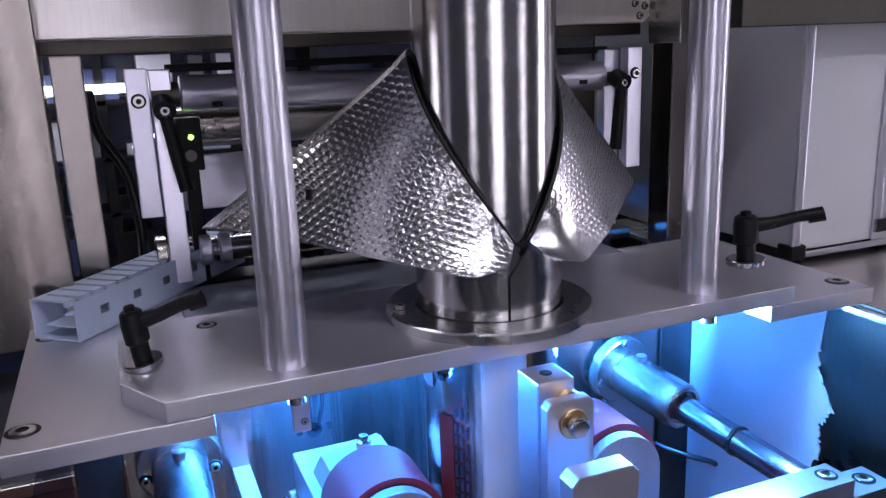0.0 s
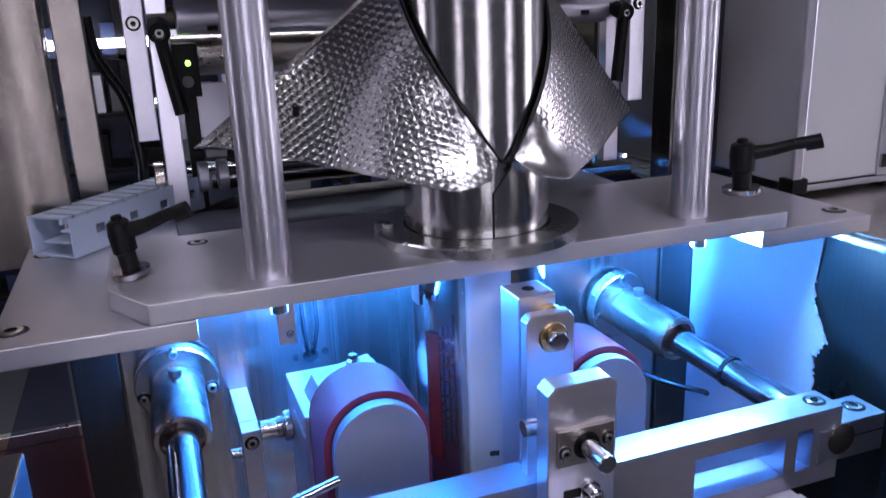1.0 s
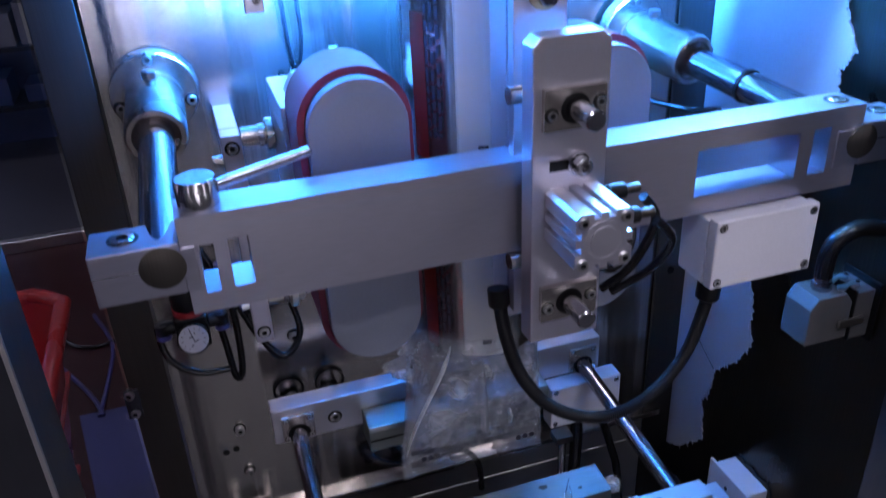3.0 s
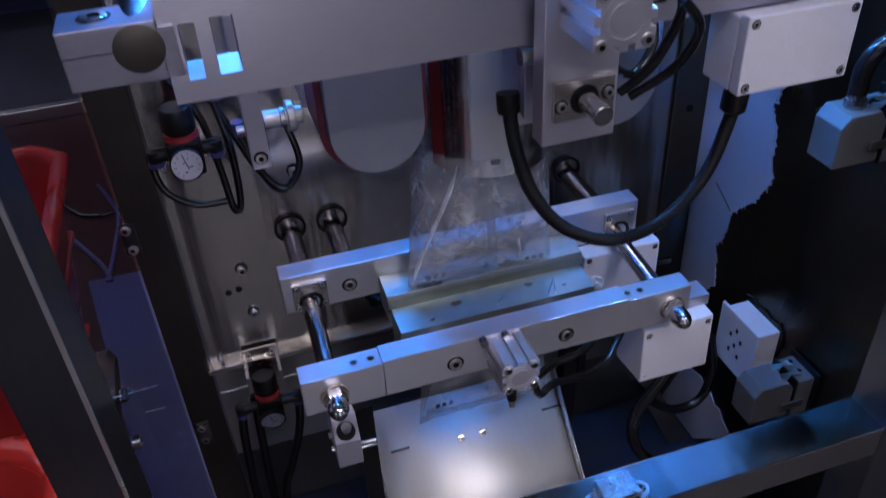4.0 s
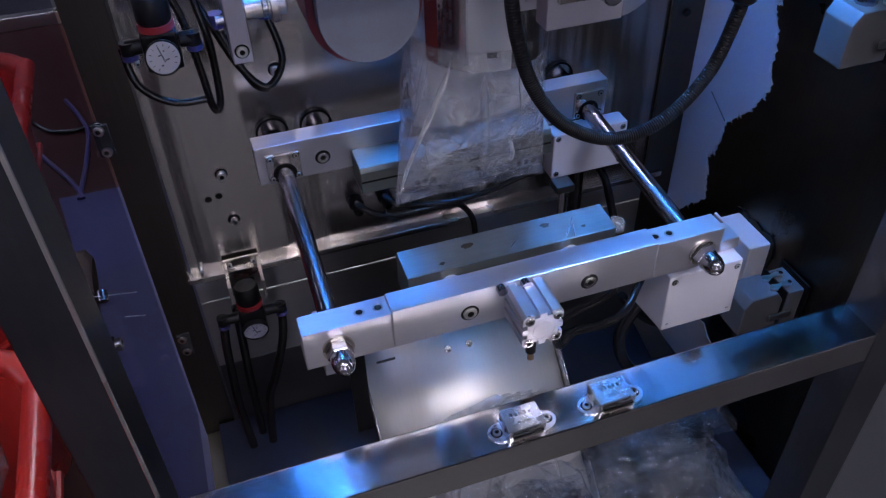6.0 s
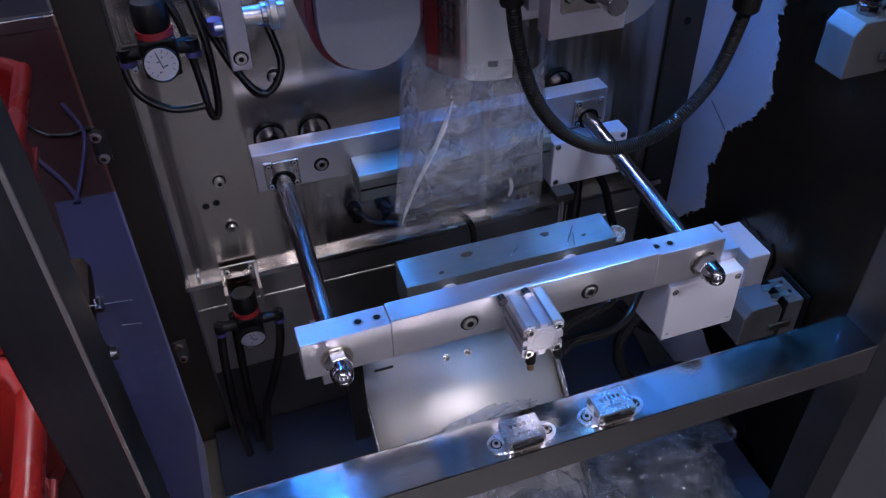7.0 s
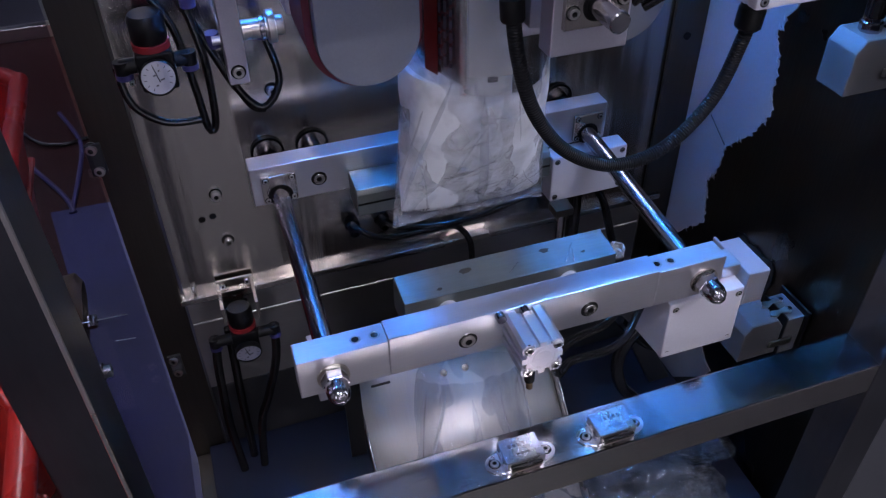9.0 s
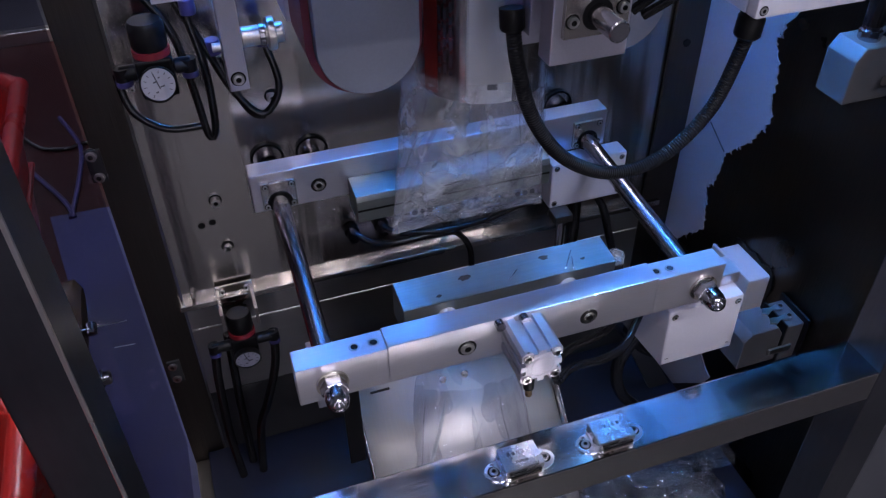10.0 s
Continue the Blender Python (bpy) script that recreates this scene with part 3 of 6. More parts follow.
for (ya, za), (yb, zb) in zip(film_edge[2:], film_edge[3:]):
    for s in range(9):
        t = s / 9
        torn.append((ya + (yb - ya) * t + rnd.uniform(-0.0026, 0.0026), za + (zb - za) * t + rnd.uniform(-0.001, 0.001)))
film_outline = film_edge[:2] + torn + film_edge[-1:]
peel = part("protective_film", prism(BM(), film_outline, "x", 0.3705, 0.3722), PEEL, frame_ob, "torn white protective film on the steel")
rt = random.Random(21)
for yc, zc in rt.sample(torn[8:-8], 40):
    # small curled shreds along the torn edge
    sp = BM()
    d = rt.uniform(0.003, 0.008)
    q = [sp.verts.new(p) for p in ((0.3703, yc + 0.002, zc + 0.004), (0.3703, yc + 0.002, zc - 0.004), (0.3675, yc - d, zc - 0.002), (0.3670, yc - d * 0.9, zc + 0.001))]
    sp.faces.new(q)
    part("shred", sp, PEEL, peel)
low_edge = [(0.196, -1.020), (0.150, -0.905), (0.110, -0.895), (0.095, -0.905), (0.082, -0.902), (0.070, -0.915), (0.058, -0.912), (0.046, -0.925), (0.030, -0.932), (0.040, -0.955), (0.100, -1.020)]
part("protective_film", prism(BM(), low_edge, "x", 0.3705, 0.3722), PEEL, frame_ob, "torn white protective film on the steel")
part("pin_hole", rod(BM(), (0.3475, 0.1988, -0.494), (0.3475, 0.1975, -0.494), 0.005, n=16), BLACK, frame_ob, "dark hole in the flange")
part("film_seam", rod(BM(), (0.3700, 0.150, -0.582), (0.3700, 0.113, -0.604), 0.0007, n=8), GREY_PAINT, frame_ob)

# ---- forming plate ----
plate = empty("forming_plate", "grey anodised aluminium mounting plate with chamfered corners", "machine part")
front, back = -0.044, 0.135
outline = [(-0.262, front), (0.284, front), (0.284, 0.075), (0.262, back), (-0.262, back), (-0.289, 0.10), (-0.289, 0.004)]
part("main_plate", prism(BM(), outline, "z", -0.0155, 0.0, 0.0009), ALU_PLATE, plate)
for b in ((-0.364, -0.231, -0.044, 0.30), (0.258, 0.384, -0.044, 0.20)):
    part("side_plate", box(BM(), b[0], b[1], b[2], b[3], -0.031, -0.0158, 0.001), ALU_PLATE, plate, "lower aluminium side plate")
part("rear_plate", box(BM(), -0.2308, 0.2578, 0.11, 0.30, -0.031, -0.0160, 0.001), ALU_DARK, plate, "darker rear plate")
for sx, sy in ((-0.352, -0.011), (0.368, -0.015), (-0.346, 0.185)):
    cap_screw(plate, (sx, sy, -0.0157), (0, 0, 1), 0.0085, 0.0016, "sunk_screw")
cap_screw(plate, (-0.218, 0.104, 0.0002), (0, 0, 1), 0.0065, 0.0008, "sunk_screw")
for sx in (-0.172, 0.199):
    cap_screw(plate, (sx, -0.03, -0.0158), (0, 0, -1), 0.0065, 0.009)
for sx in (-0.1737, 0.2012):
    part("post", rod(BM(), (sx, -0.012, 0.0), (sx, -0.012, 0.274), 0.0165, n=40), ALU, plate, "round satin aluminium post")


def clamp_lever(x, y, z, turn, lean, size, reach):
    """Adjustable clamping lever on a steel washer."""
    ob = empty("clamp_lever", "black plastic clamping lever on a steel washer", "clamp lever", "clamp levers on the plate")
    part("washer", lathe(BM(), (0, 0, 0), (0, 0, 1), ((0, 0), (0, 0.0205), (0.0008, 0.022), (0.006, 0.022), (0.0072, 0.0205), (0.0072, 0))), CHROME, ob, "knurled steel washer")
    hub = BM()
    lathe(hub, (0, 0, 0.0072), (0, 0, 1), ((0, 0), (0, 0.0105), (0.016, 0.0105), (0.018, 0.0138), (0.036, 0.0142), (0.046, 0.0125), (0.048, 0.010), (0.048, 0)), 24)
    part("hub", hub, BLACK, ob)
    part("cap_screw", lathe(BM(), (0, 0, 0.055), (0, 0, 1), ((0, 0.0062), (0.004, 0.0062), (0.005, 0.005), (0.005, 0.003), (0.002, 0.003), (0.002, 0)), 18), BLACK, ob)
    arm = BM()
    for (a, ra), (b, rb) in zip((((0.004, 0, 0.043), 0.0085), ((0.03, 0, 0.046), 0.0068), ((0.055, 0, 0.0515), 0.0062)), (((0.03, 0, 0.046), 0.0068), ((0.055, 0, 0.0515), 0.0062), ((0.082, 0, 0.0545), 0.0074))):
        rod(arm, a, b, ra, rb, 14)
    rod(arm, (0.066, 0, 0.0495), (0.083, 0, 0.0535), 0.0062, 0.0078, 14)
    part("handle", arm, BLACK, ob)
    ob.matrix_basis = pose(x, y, z, 0, lean, turn) @ Matrix.Diagonal((size * reach, size, size, 1))
    return ob


clamp_lever(-0.271, 0.032, 0.0, -14, -7, 0.80, 0.80)
clamp_lever(0.298, 0.034, 0.0, -34, -3, 0.90, 0.96)

# cut piece of wiring duct lying on the plate
duct = empty("wiring_duct", "open slotted light-blue plastic wiring duct offcut", "cable duct")
dm = pose(-0.357, 0.186, -0.0150, 0, 0, -40)
dl, dw, dh = 0.27, 0.048, 0.036


def duct_part(name, b, bev=0.0006):
    return part(name, box(BM(), *b, bev), PVC, duct)


duct_part("base", (0, 0.0016, 0, dl, 0, dh))
duct_part("side", (0.0018, dw, 0, dl, 0, 0.0016))
for k in range(16):
    y0 = 0.002 + k * dl / 16
    bm = BM()
    box(bm, 0.0018, dw - 0.010, y0, y0 + 0.012, dh - 0.0018, dh, 0.0004)
    box(bm, dw - 0.014, dw - 0.010, y0, y0 + 0.012, dh - 0.006, dh - 0.002, 0.0004)
    part("finger", bm, PVC, duct)
side = BM()
framed_plate(side, 0.0, dl, 0.0018, dh, 0, 0.0016, [(0.03 + 0.045 * k, 0.042 + 0.045 * k, 0.016, 0.024) for k in range(6)])
bmesh.ops.transform(side, matrix=pose(dw, 0, 0, 0, 0, 90), verts=side.verts)
part("side", side, PVC, duct)
duct_part("inner_lip", (dw - 0.012, dw - 0.0018, 0, dl, dh - 0.012, dh - 0.0105))
duct_part("inner_lip", (0.014, dw - 0.004, 0, dl, 0.013, 0.0145))
duct.matrix_basis = dm

# ---- forming tube and shoulder ----
tube = empty("forming_tube", "polished stainless steel forming tube with flange", "machine part")
fl = BM()
lathe(fl, (TX, TY, 0.0), (0, 0, 1), ((0.0, 0.089), (0.0075, 0.089), (0.009, 0.0875), (0.009, 0.064)), 64)
part("flange", fl, STEEL_H, tube)
sleeve = BM()


def collar_z(a):
    """Height of the shoulder's neck line: a = 0 at the front, pi at the back."""
    return 0.064 + 0.0885 * min(a, 1.7) + 0.010 * max(0.0, a - 1.7)


def sleeve_f(u, v):
    a = (u - 0.5) * 2 * math.pi
    top = collar_z(abs(a)) - 0.004
    r = 0.0620
    return Vector((TX + r * math.sin(a), TY - r * math.cos(a), 0.009 + (top - 0.009) * v))


sheet(sleeve, sleeve_f, 96, 10, wrap=True)
part("sleeve", sleeve, POLISH, tube, "outer steel sleeve")
part("seam", box(BM(), 0.0004, 0.0016, -0.0326, -0.0306, 0.0095, 0.0455, 0), BLACK, tube, "dark slit in the sleeve")
slit = BM()
tube_path(slit, [(0.0010, -0.0313, 0.0450), (0.0062, -0.0318, 0.0520), (0.0118, -0.0320, 0.0595), (0.0172, -0.0319, 0.0665)], 0.0007, 8)
part("seam", slit, BLACK, tube, "dark slit in the sleeve")
inner = BM()
lathe(inner, (TX, TY, -0.392), (0, 0, 1), ((0, 0.0565), (0, 0.0575), (0.74, 0.0585), (0.74, 0.0575), (0, 0.0565)), 72)
part("inner_tube", inner, POLISH, tube, "mirror-bright inner tube")
part("seal_tape", sheet(BM(), lambda u, v: Vector((TX + 0.0584 * math.sin(radians(-33 + 38 * u)), TY - 0.0584 * math.cos(radians(-33 + 38 * u)), -0.3915 + 0.372 * v)), 16, 3), TAPE, tube, "white tape strip along the tube")
for a in (172, 82, 22):
    ca, sa = math.cos(radians(a)), math.sin(radians(a))
    cap_screw(tube, (TX + 0.078 * ca, TY + 0.078 * sa, 0.009), (0, 0, 1), 0.0045, 0.004)

# embossed shoulder: ruled from the neck line out to the lower rim


def shoulder(side):
    """One wing, side = -1 or 1, as a fine embossed sheet from the neck line to the outer rim."""
    rim = [(0.10, (0.020, -0.080, 0.060)), (0.30, (0.048, -0.078, 0.054)), (0.62, (0.098, -0.036, 0.064)), (1.05, (0.150, 0.020, 0.073)), (1.60, (0.212, 0.088, 0.080)),
           (1.90, (0.222, 0.125, 0.074)), (2.25, (0.190, 0.190, 0.060)), (2.6, (0.130, 0.225, 0.070)), (3.1416, (0.0, 0.240, 0.085))]
    ka = np.array([r[0] for r in rim])
    kp = np.array([r[1] for r in rim])
    nu, nv = 760, 210
    aa = np.linspace(0.10, 3.1416, nu)
    neck = np.stack([0.0625 * np.sin(aa), -0.0625 * np.cos(aa), np.array([collar_z(a) for a in aa])], 1)
    outer = np.stack([np.interp(aa, ka, kp[:, k]) for k in range(3)], 1)
    for _ in range(120):
        outer[1:-1] = (outer[:-2] + 2 * outer[1:-1] + outer[2:]) / 4
    v = np.linspace(0, 1, nv)[None, :, None]
    P = neck[:, None, :] * (1 - v) + outer[:, None, :] * v
    # a soft crest where the film turns over the neck
    ease = np.exp(-(v[..., 0] / 0.06) ** 2) * 0.003
    P[..., 2] += ease
    du = np.gradient(P, axis=0)
    dv = np.gradient(P, axis=1)
    nrm = np.cross(du, dv)
    nrm /= np.linalg.norm(nrm, axis=2, keepdims=True) + 1e-9
    # pattern laid out on the unrolled sheet
    w = np.linalg.norm(P - P[:, :1, :], axis=2)
    inner, edge = P[:, 0], P[:, -1]

    def place(p, q, dp, dq):
        """Point of the plane at these distances from p and q, on the right of the way from p to q."""
        d = q - p
        c = np.linalg.norm(d) + 1e-9
        along = (dp * dp - dq * dq + c * c) / (2 * c)
        off = math.sqrt(max(0.0, dp * dp - along * along))
        return p + d / c * along + np.array((d[1], -d[0])) / c * off
    fn, fo = [np.zeros(2)], [np.array((0.0, np.linalg.norm(edge[0] - inner[0])))]
    for i in range(nu - 1):
        n1 = place(fn[i], fo[i], np.linalg.norm(inner[i + 1] - inner[i]), np.linalg.norm(inner[i + 1] - edge[i]))
        o1 = place(n1, fo[i], np.linalg.norm(edge[i + 1] - inner[i + 1]), np.linalg.norm(edge[i + 1] - edge[i]))
        fn.append(n1)
        fo.append(o1)
    vv = np.linspace(0, 1, nv)[None, :]
    fn, fo = np.array(fn), np.array(fo)
    s = fn[:, :1] * (1 - vv) + fo[:, :1] * vv
    t = fn[:, 1:] * (1 - vv) + fo[:, 1:] * vv
    px_, py_ = 0.0082, 0.0056
    row = np.floor(t / py_)
    sx = (s / px_ + 0.5 * (row % 2)) % 1.0 - 0.5
    sy = (t / py_) % 1.0 - 0.5
    rr_ = np.sqrt((sx / 0.47) ** 2 + (sy / 0.44) ** 2)
    bumpy = 0.5 + 0.5 * np.cos(np.pi * np.clip((rr_ - 0.60) / 0.34, 0, 1))
    fade = np.clip(w / 0.006, 0, 1) * np.clip((w.max(axis=1, keepdims=True) - w) / 0.004, 0, 1)
    if side > 0:
        fade = fade * np.clip((aa - 0.42) / 0.10, 0, 1)[:, None]      # plain steel tab at the front
    P = P + nrm * (bumpy * fade * 0.00038)[..., None]
    P[..., 0] = TX + side * P[..., 0]
    P[..., 1] += TY
    me = bpy.data.meshes.new("shoulder")
    idx = np.arange(nu * nv).reshape(nu, nv)
    quads = np.stack([idx[:-1, :-1], idx[1:, :-1], idx[1:, 1:], idx[:-1, 1:]], -1).reshape(-1, 4)
    if side > 0:
        quads = quads[:, ::-1]
    me.from_pydata(P.reshape(-1, 3).tolist(), [], quads.tolist())
    me.polygons.foreach_set("use_smooth", [True] * len(me.polygons))
    me.materials.append(EMBOSS)
    ob = new("wing", me)
    ob.parent = collar
    ob["label"] = "embossed bright steel wing"
    sol = ob.modifiers.new("thickness", "SOLIDIFY")
    sol.thickness, sol.offset = 0.0012, -1


collar = empty("forming_collar", "embossed bright stainless forming shoulder round the tube", "machine part")
shoulder(-1)
shoulder(1)
mark = box(BM(), -0.0026, 0.0026, -0.0044, 0.0044, -0.0008, 0.0010, 0)
mark_n = Vector((-0.72, -0.66, 0.22))
bmesh.ops.transform(mark, matrix=Matrix.Translation((-0.1308, 0.0623, 0.1102)) @ mark_n.to_track_quat("Z", "Y").to_matrix().to_4x4(), verts=mark.verts)
part("mark", mark, BLACK, collar, "small black mark on the wing")
neck_line = BM()
tube_path(neck_line, [(TX + 0.0622 * math.sin(a), TY - 0.0622 * math.cos(a), collar_z(abs(a)) + 0.001) for a in np.linspace(-2.9, 2.9, 40)], 0.0016, 8)
part("neck_gap", neck_line, BLACK, collar, "dark gap along the neck")
part("mark", box(BM(), -0.1305, -0.1265, 0.066, 0.069, 0.100, 0.113, 0), BLACK, collar, "small black registration mark")

# ---- support shafts and clamp bar ----
SZ = -0.186


def support_shaft(x, xf, name):
    """Shaft from the back panel to the clamp bar, in a flanged housing on its own axis."""
    ob = empty(name, "chromed support shaft in a flanged bearing housing", "shaft", "support shafts")
    a, b = Vector((x, WALL_Y - 0.001, -0.166)), Vector((xf, -0.112, -0.1975))
    d = (b - a).normalized()
    fb = BM()
    lathe(fb, a, d, ((0, 0.041), (0.012, 0.041), (0.0135, 0.0395), (0.0135, 0.020)), 48)
    part("flange", fb, STEEL, ob)
    hb = BM()
    lathe(hb, a + d * 0.010, d, ((0, 0.0265), (0.012, 0.0265), (0.013, 0.0245), (0.017, 0.0245), (0.018, 0.0265), (0.098, 0.0265), (0.103, 0.0245), (0.103, 0.0205), (0.099, 0.0190), (0.096, 0.0135)), 48)
    part("housing", hb, STEEL, ob, "round steel bearing housing")
    part("shaft", rod(BM(), a + d * 0.08, b, 0.0150, n=36, chamfer=0.001), CHROME, ob)
    for k in (90, 195, 345):
        q = d.to_track_quat("Z", "Y")
        c = a + d * 0.0135 + Vector((0.034 * math.cos(radians(k)), 0, 0.034 * math.sin(radians(k))))
        cap_screw(ob, c, d, 0.0048, 0.004)
    nb = BM()
    lathe(nb, (a.x + d.x * 0.045, 0.160, -0.153), (0, 0, 1), ((0, 0.0045), (0.009, 0.0045), (0.010, 0.0062), (0.016, 0.0062), (0.017, 0.0045), (0.017, 0)), 12)
    part("grease_nipple", nb, BOLT, ob)
    return ob


support_shaft(-0.251, -0.256, "support_shaft")
right_shaft = support_shaft(0.262, 0.302, "support_shaft")
part("collar_ring", lathe(BM(), (0.2855, 0.02, -0.1843), (0.125, -1, -0.09), ((0, 0.0151), (0, 0.0165), (0.004, 0.0165), (0.004, 0.0151)), 32), BLACK, right_shaft, "black ring on the shaft")
tube_path_bm = BM()
tube_path(tube_path_bm, [(0.235, 0.19, -0.20), (0.245, 0.14, -0.222), (0.262, 0.08, -0.222), (0.262, 0.03, -0.208), (0.258, 0.018, -0.204)], 0.003)
thing("cable", tube_path_bm, RUBBER, "thin black cable under the steel shaft", "cable")

bar = empty("clamp_bar", "long anodised aluminium clamp bar across two shafts", "machine part")
bb = BM()
framed_plate(bb, -0.243, 0.302, -0.2375, -0.1655, -0.111, -0.078,
             [(-0.232, -0.222, -0.223, -0.187), (-0.213, -0.199, -0.222, -0.186), (0.146, 0.241, -0.2215, -0.182), (0.254, 0.271, -0.221, -0.181)], 0.0011)
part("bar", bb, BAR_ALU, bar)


def clamp_block(x0, x1, hole):
    bm = BM()
    end = (x0, -0.2435) if hole < 0 else (0.3025, x1)
    tongue = (-0.2435, x1) if hole < 0 else (x0, 0.3025)
    box(bm, tongue[0], tongue[1], -0.1133, -0.1112, -0.218, -0.186, 0.0006)
    box(bm, end[0], end[1], -0.1135, -0.076, -0.2185, -0.1815, 0.0009)
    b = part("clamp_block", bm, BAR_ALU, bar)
    part("shaft_end", lathe(BM(), (hole, -0.1135, SZ - 0.0115), (0, -1, 0), ((-0.002, 0.0150), (0.0004, 0.0150), (0.0006, 0.0143), (0.0006, 0)), 36), STEEL_DARK, b, "dark end of the steel shaft")
    part("slot", box(BM(), *((x0 - 0.0004, hole - 0.014) if hole < 0 else (hole + 0.014, x1 + 0.0004)), -0.1138, -0.112, SZ - 0.0120, SZ - 0.0108, 0), CHROME, b)
    cap_screw(b, (hole - 0.022 if hole < 0 else hole + 0.032, -0.094, -0.1813), (0, 0, 1), 0.0078, 0.0016, "sunk_screw")


clamp_block(-0.300, -0.234, -0.256)
clamp_block(0.277, 0.352, 0.302)
cap_screw(bar, (0.286, -0.094, -0.1653), (0, 0, 1), 0.0075, 0.0016, "sunk_screw")
kb = BM()
lathe(kb, (-0.226, -0.094, -0.1653), (0, 0, 1), ((0, 0), (0, 0.0130), (0.001, 0.0140), (0.018, 0.0140), (0.0195, 0.0130), (0.0195, 0)), 32)
knob = part("lock_knob", kb, POLISH, bar, "round polished steel locking knob")
part("lock_handle", rod(BM(), (-0.214, -0.091, -0.1545), (-0.1465, -0.075, -0.1470), 0.0040, n=16, chamfer=0.0008), CHROME, knob, "steel rod handle")

# ---- pull belts ----


def stadium(cx, cz, hw, hh, n=20):
    """Outline of an upright slot shape in x, z."""
    pts = []
    for k in range(n + 1):
        a = math.pi * k / n
        pts.append((cx + hw * math.cos(a), cz + hh - hw + hw * math.sin(a)))
    for k in range(n + 1):
        a = math.pi + math.pi * k / n
        pts.append((cx + hw * math.cos(a), cz - hh + hw + hw * math.sin(a)))
    return pts


def pull_belt(cx, inner):
    """Vacuum pull belt unit; inner = 1 where the tube lies towards +x."""
    ob = empty("pull_belt", "dark red pull belt round a grey cover plate", "belt unit", "film pull belts")
    cz, hw, hh = -0.232, 0.0445, 0.128
    loop = BM()
    out, inn = stadium(cx, cz, hw, hh), stadium(cx, cz, hw - 0.0055, hh - 0.0055)
    n = len(out)
    rows = []
    for p, y in ((out, -0.030), (out, 0.030), (inn, 0.030), (inn, -0.030)):
        rows.append([loop.verts.new((x, y, z)) for x, z in p])
    for a, b in zip(rows, rows[1:] + rows[:1]):
        for k in range(n):
            f = loop.faces.new((a[k], a[(k + 1) % n], b[(k + 1) % n], b[k]))
            f.smooth = a is rows[0] or a is rows[2]
    bmesh.ops.recalc_face_normals(loop, faces=loop.faces)
    part("belt", loop, BELT, ob)
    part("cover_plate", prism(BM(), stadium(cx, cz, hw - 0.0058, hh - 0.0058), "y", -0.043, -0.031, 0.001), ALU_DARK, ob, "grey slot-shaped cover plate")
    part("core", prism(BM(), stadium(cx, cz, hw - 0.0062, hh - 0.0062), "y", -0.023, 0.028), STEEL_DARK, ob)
    part("back_housing", box(BM(), cx - 0.048, cx + 0.040, 0.031, 0.128, cz - 0.09, cz + 0.085, 0.002), ALU, ob)
    hood = prism(BM(), [(cx - 0.050, -0.168), (cx - 0.030, -0.132), (cx + 0.024, -0.122), (cx + 0.040, -0.15), (cx + 0.040, -0.168)], "y", 0.031, 0.085, 0.0015)
    part("hood", hood, ALU, ob)
    part("nut", lathe(BM(), (cx + 0.006, 0.066, -0.130), (0, 0, 1), ((0, 0.007), (0.012, 0.007), (0.014, 0.0045), (0.018, 0.0045), (0.018, 0)), 6), CHROME, ob)
    s = -1 if inner > 0 else 1
    for z in (-0.196, -0.366):
        part("axle", rod(BM(), (cx + s * 0.041, 0.116, z), (cx + s * 0.079, 0.116, z), 0.0090, n=24, chamfer=0.001), STEEL, ob)
        part("axle_ring", rod(BM(), (cx + s * 0.0485, 0.116, z), (cx + s * 0.056, 0.116, z), 0.0150, n=24, chamfer=0.001), STEEL, ob)
        part("axle_ring", rod(BM(), (cx + s * 0.0575, 0.116, z), (cx + s * 0.063, 0.116, z), 0.0105, n=24, chamfer=0.0008), CHROME, ob)
    return ob


pull_belt(-0.104, 1)
pull_belt(0.104, -1)

# long upright carrier on the left with its screws
carrier = empty("belt_carrier", "narrow aluminium carrier strip with end screws", "machine part")
part("upright", box(BM(), -0.201, -0.183, 0.106, 0.128, -0.412, -0.190, 0.001), ALU, carrier)
part("arm", box(BM(), -0.201, -0.183, 0.1285, WALL_Y, -0.212, -0.190, 0.001), ALU, carrier)
part("arm", box(BM(), -0.199, -0.185, 0.1285, WALL_Y, -0.408, -0.388, 0.001), ALU, carrier)
cap_screw(carrier, (-0.192, 0.1058, -0.202), (0, -1, 0), 0.0052, 0.003)
cap_screw(carrier, (-0.192, 0.1058, -0.400), (0, -1, 0), 0.0052, 0.003)
part("pin", rod(BM(), (-0.211, 0.116, -0.215), (-0.2015, 0.116, -0.215), 0.005, n=16), BOLT, carrier)
part("pin", rod(BM(), (-0.209, 0.116, -0.372), (-0.2015, 0.116, -0.372), 0.004, n=16), BOLT, carrier)

# hanging strip under the plate
strip = thing("hanging_strip", box(BM(), -0.170, -0.156, 0.004, 0.009, -0.066, -0.016, 0.0008), ALU, "small aluminium strip hanging under the plate", "bracket")
cap_screw(strip, (-0.161, 0.0038, -0.057), (0, -1, 0), 0.0022, 0.0016)

# two thin cables into the back panel
for k, (ax, bx) in enumerate(((-0.122, -0.117), (-0.108, -0.110))):
    cb = BM()
    tube_path(cb, [(ax, 0.165, -0.030), (ax - 0.002, 0.172, -0.075), (ax + 0.001, 0.185, -0.125), (bx, 0.198, -0.158), (bx + 0.001, 0.210, -0.167)], 0.0022)
    thing("cable", cb, RUBBER, "thin black cable into the back panel", "cable")

# blue light bar
light_bar = empty("light_bar", "blue light bar under the forming plate, lit", "lamp")
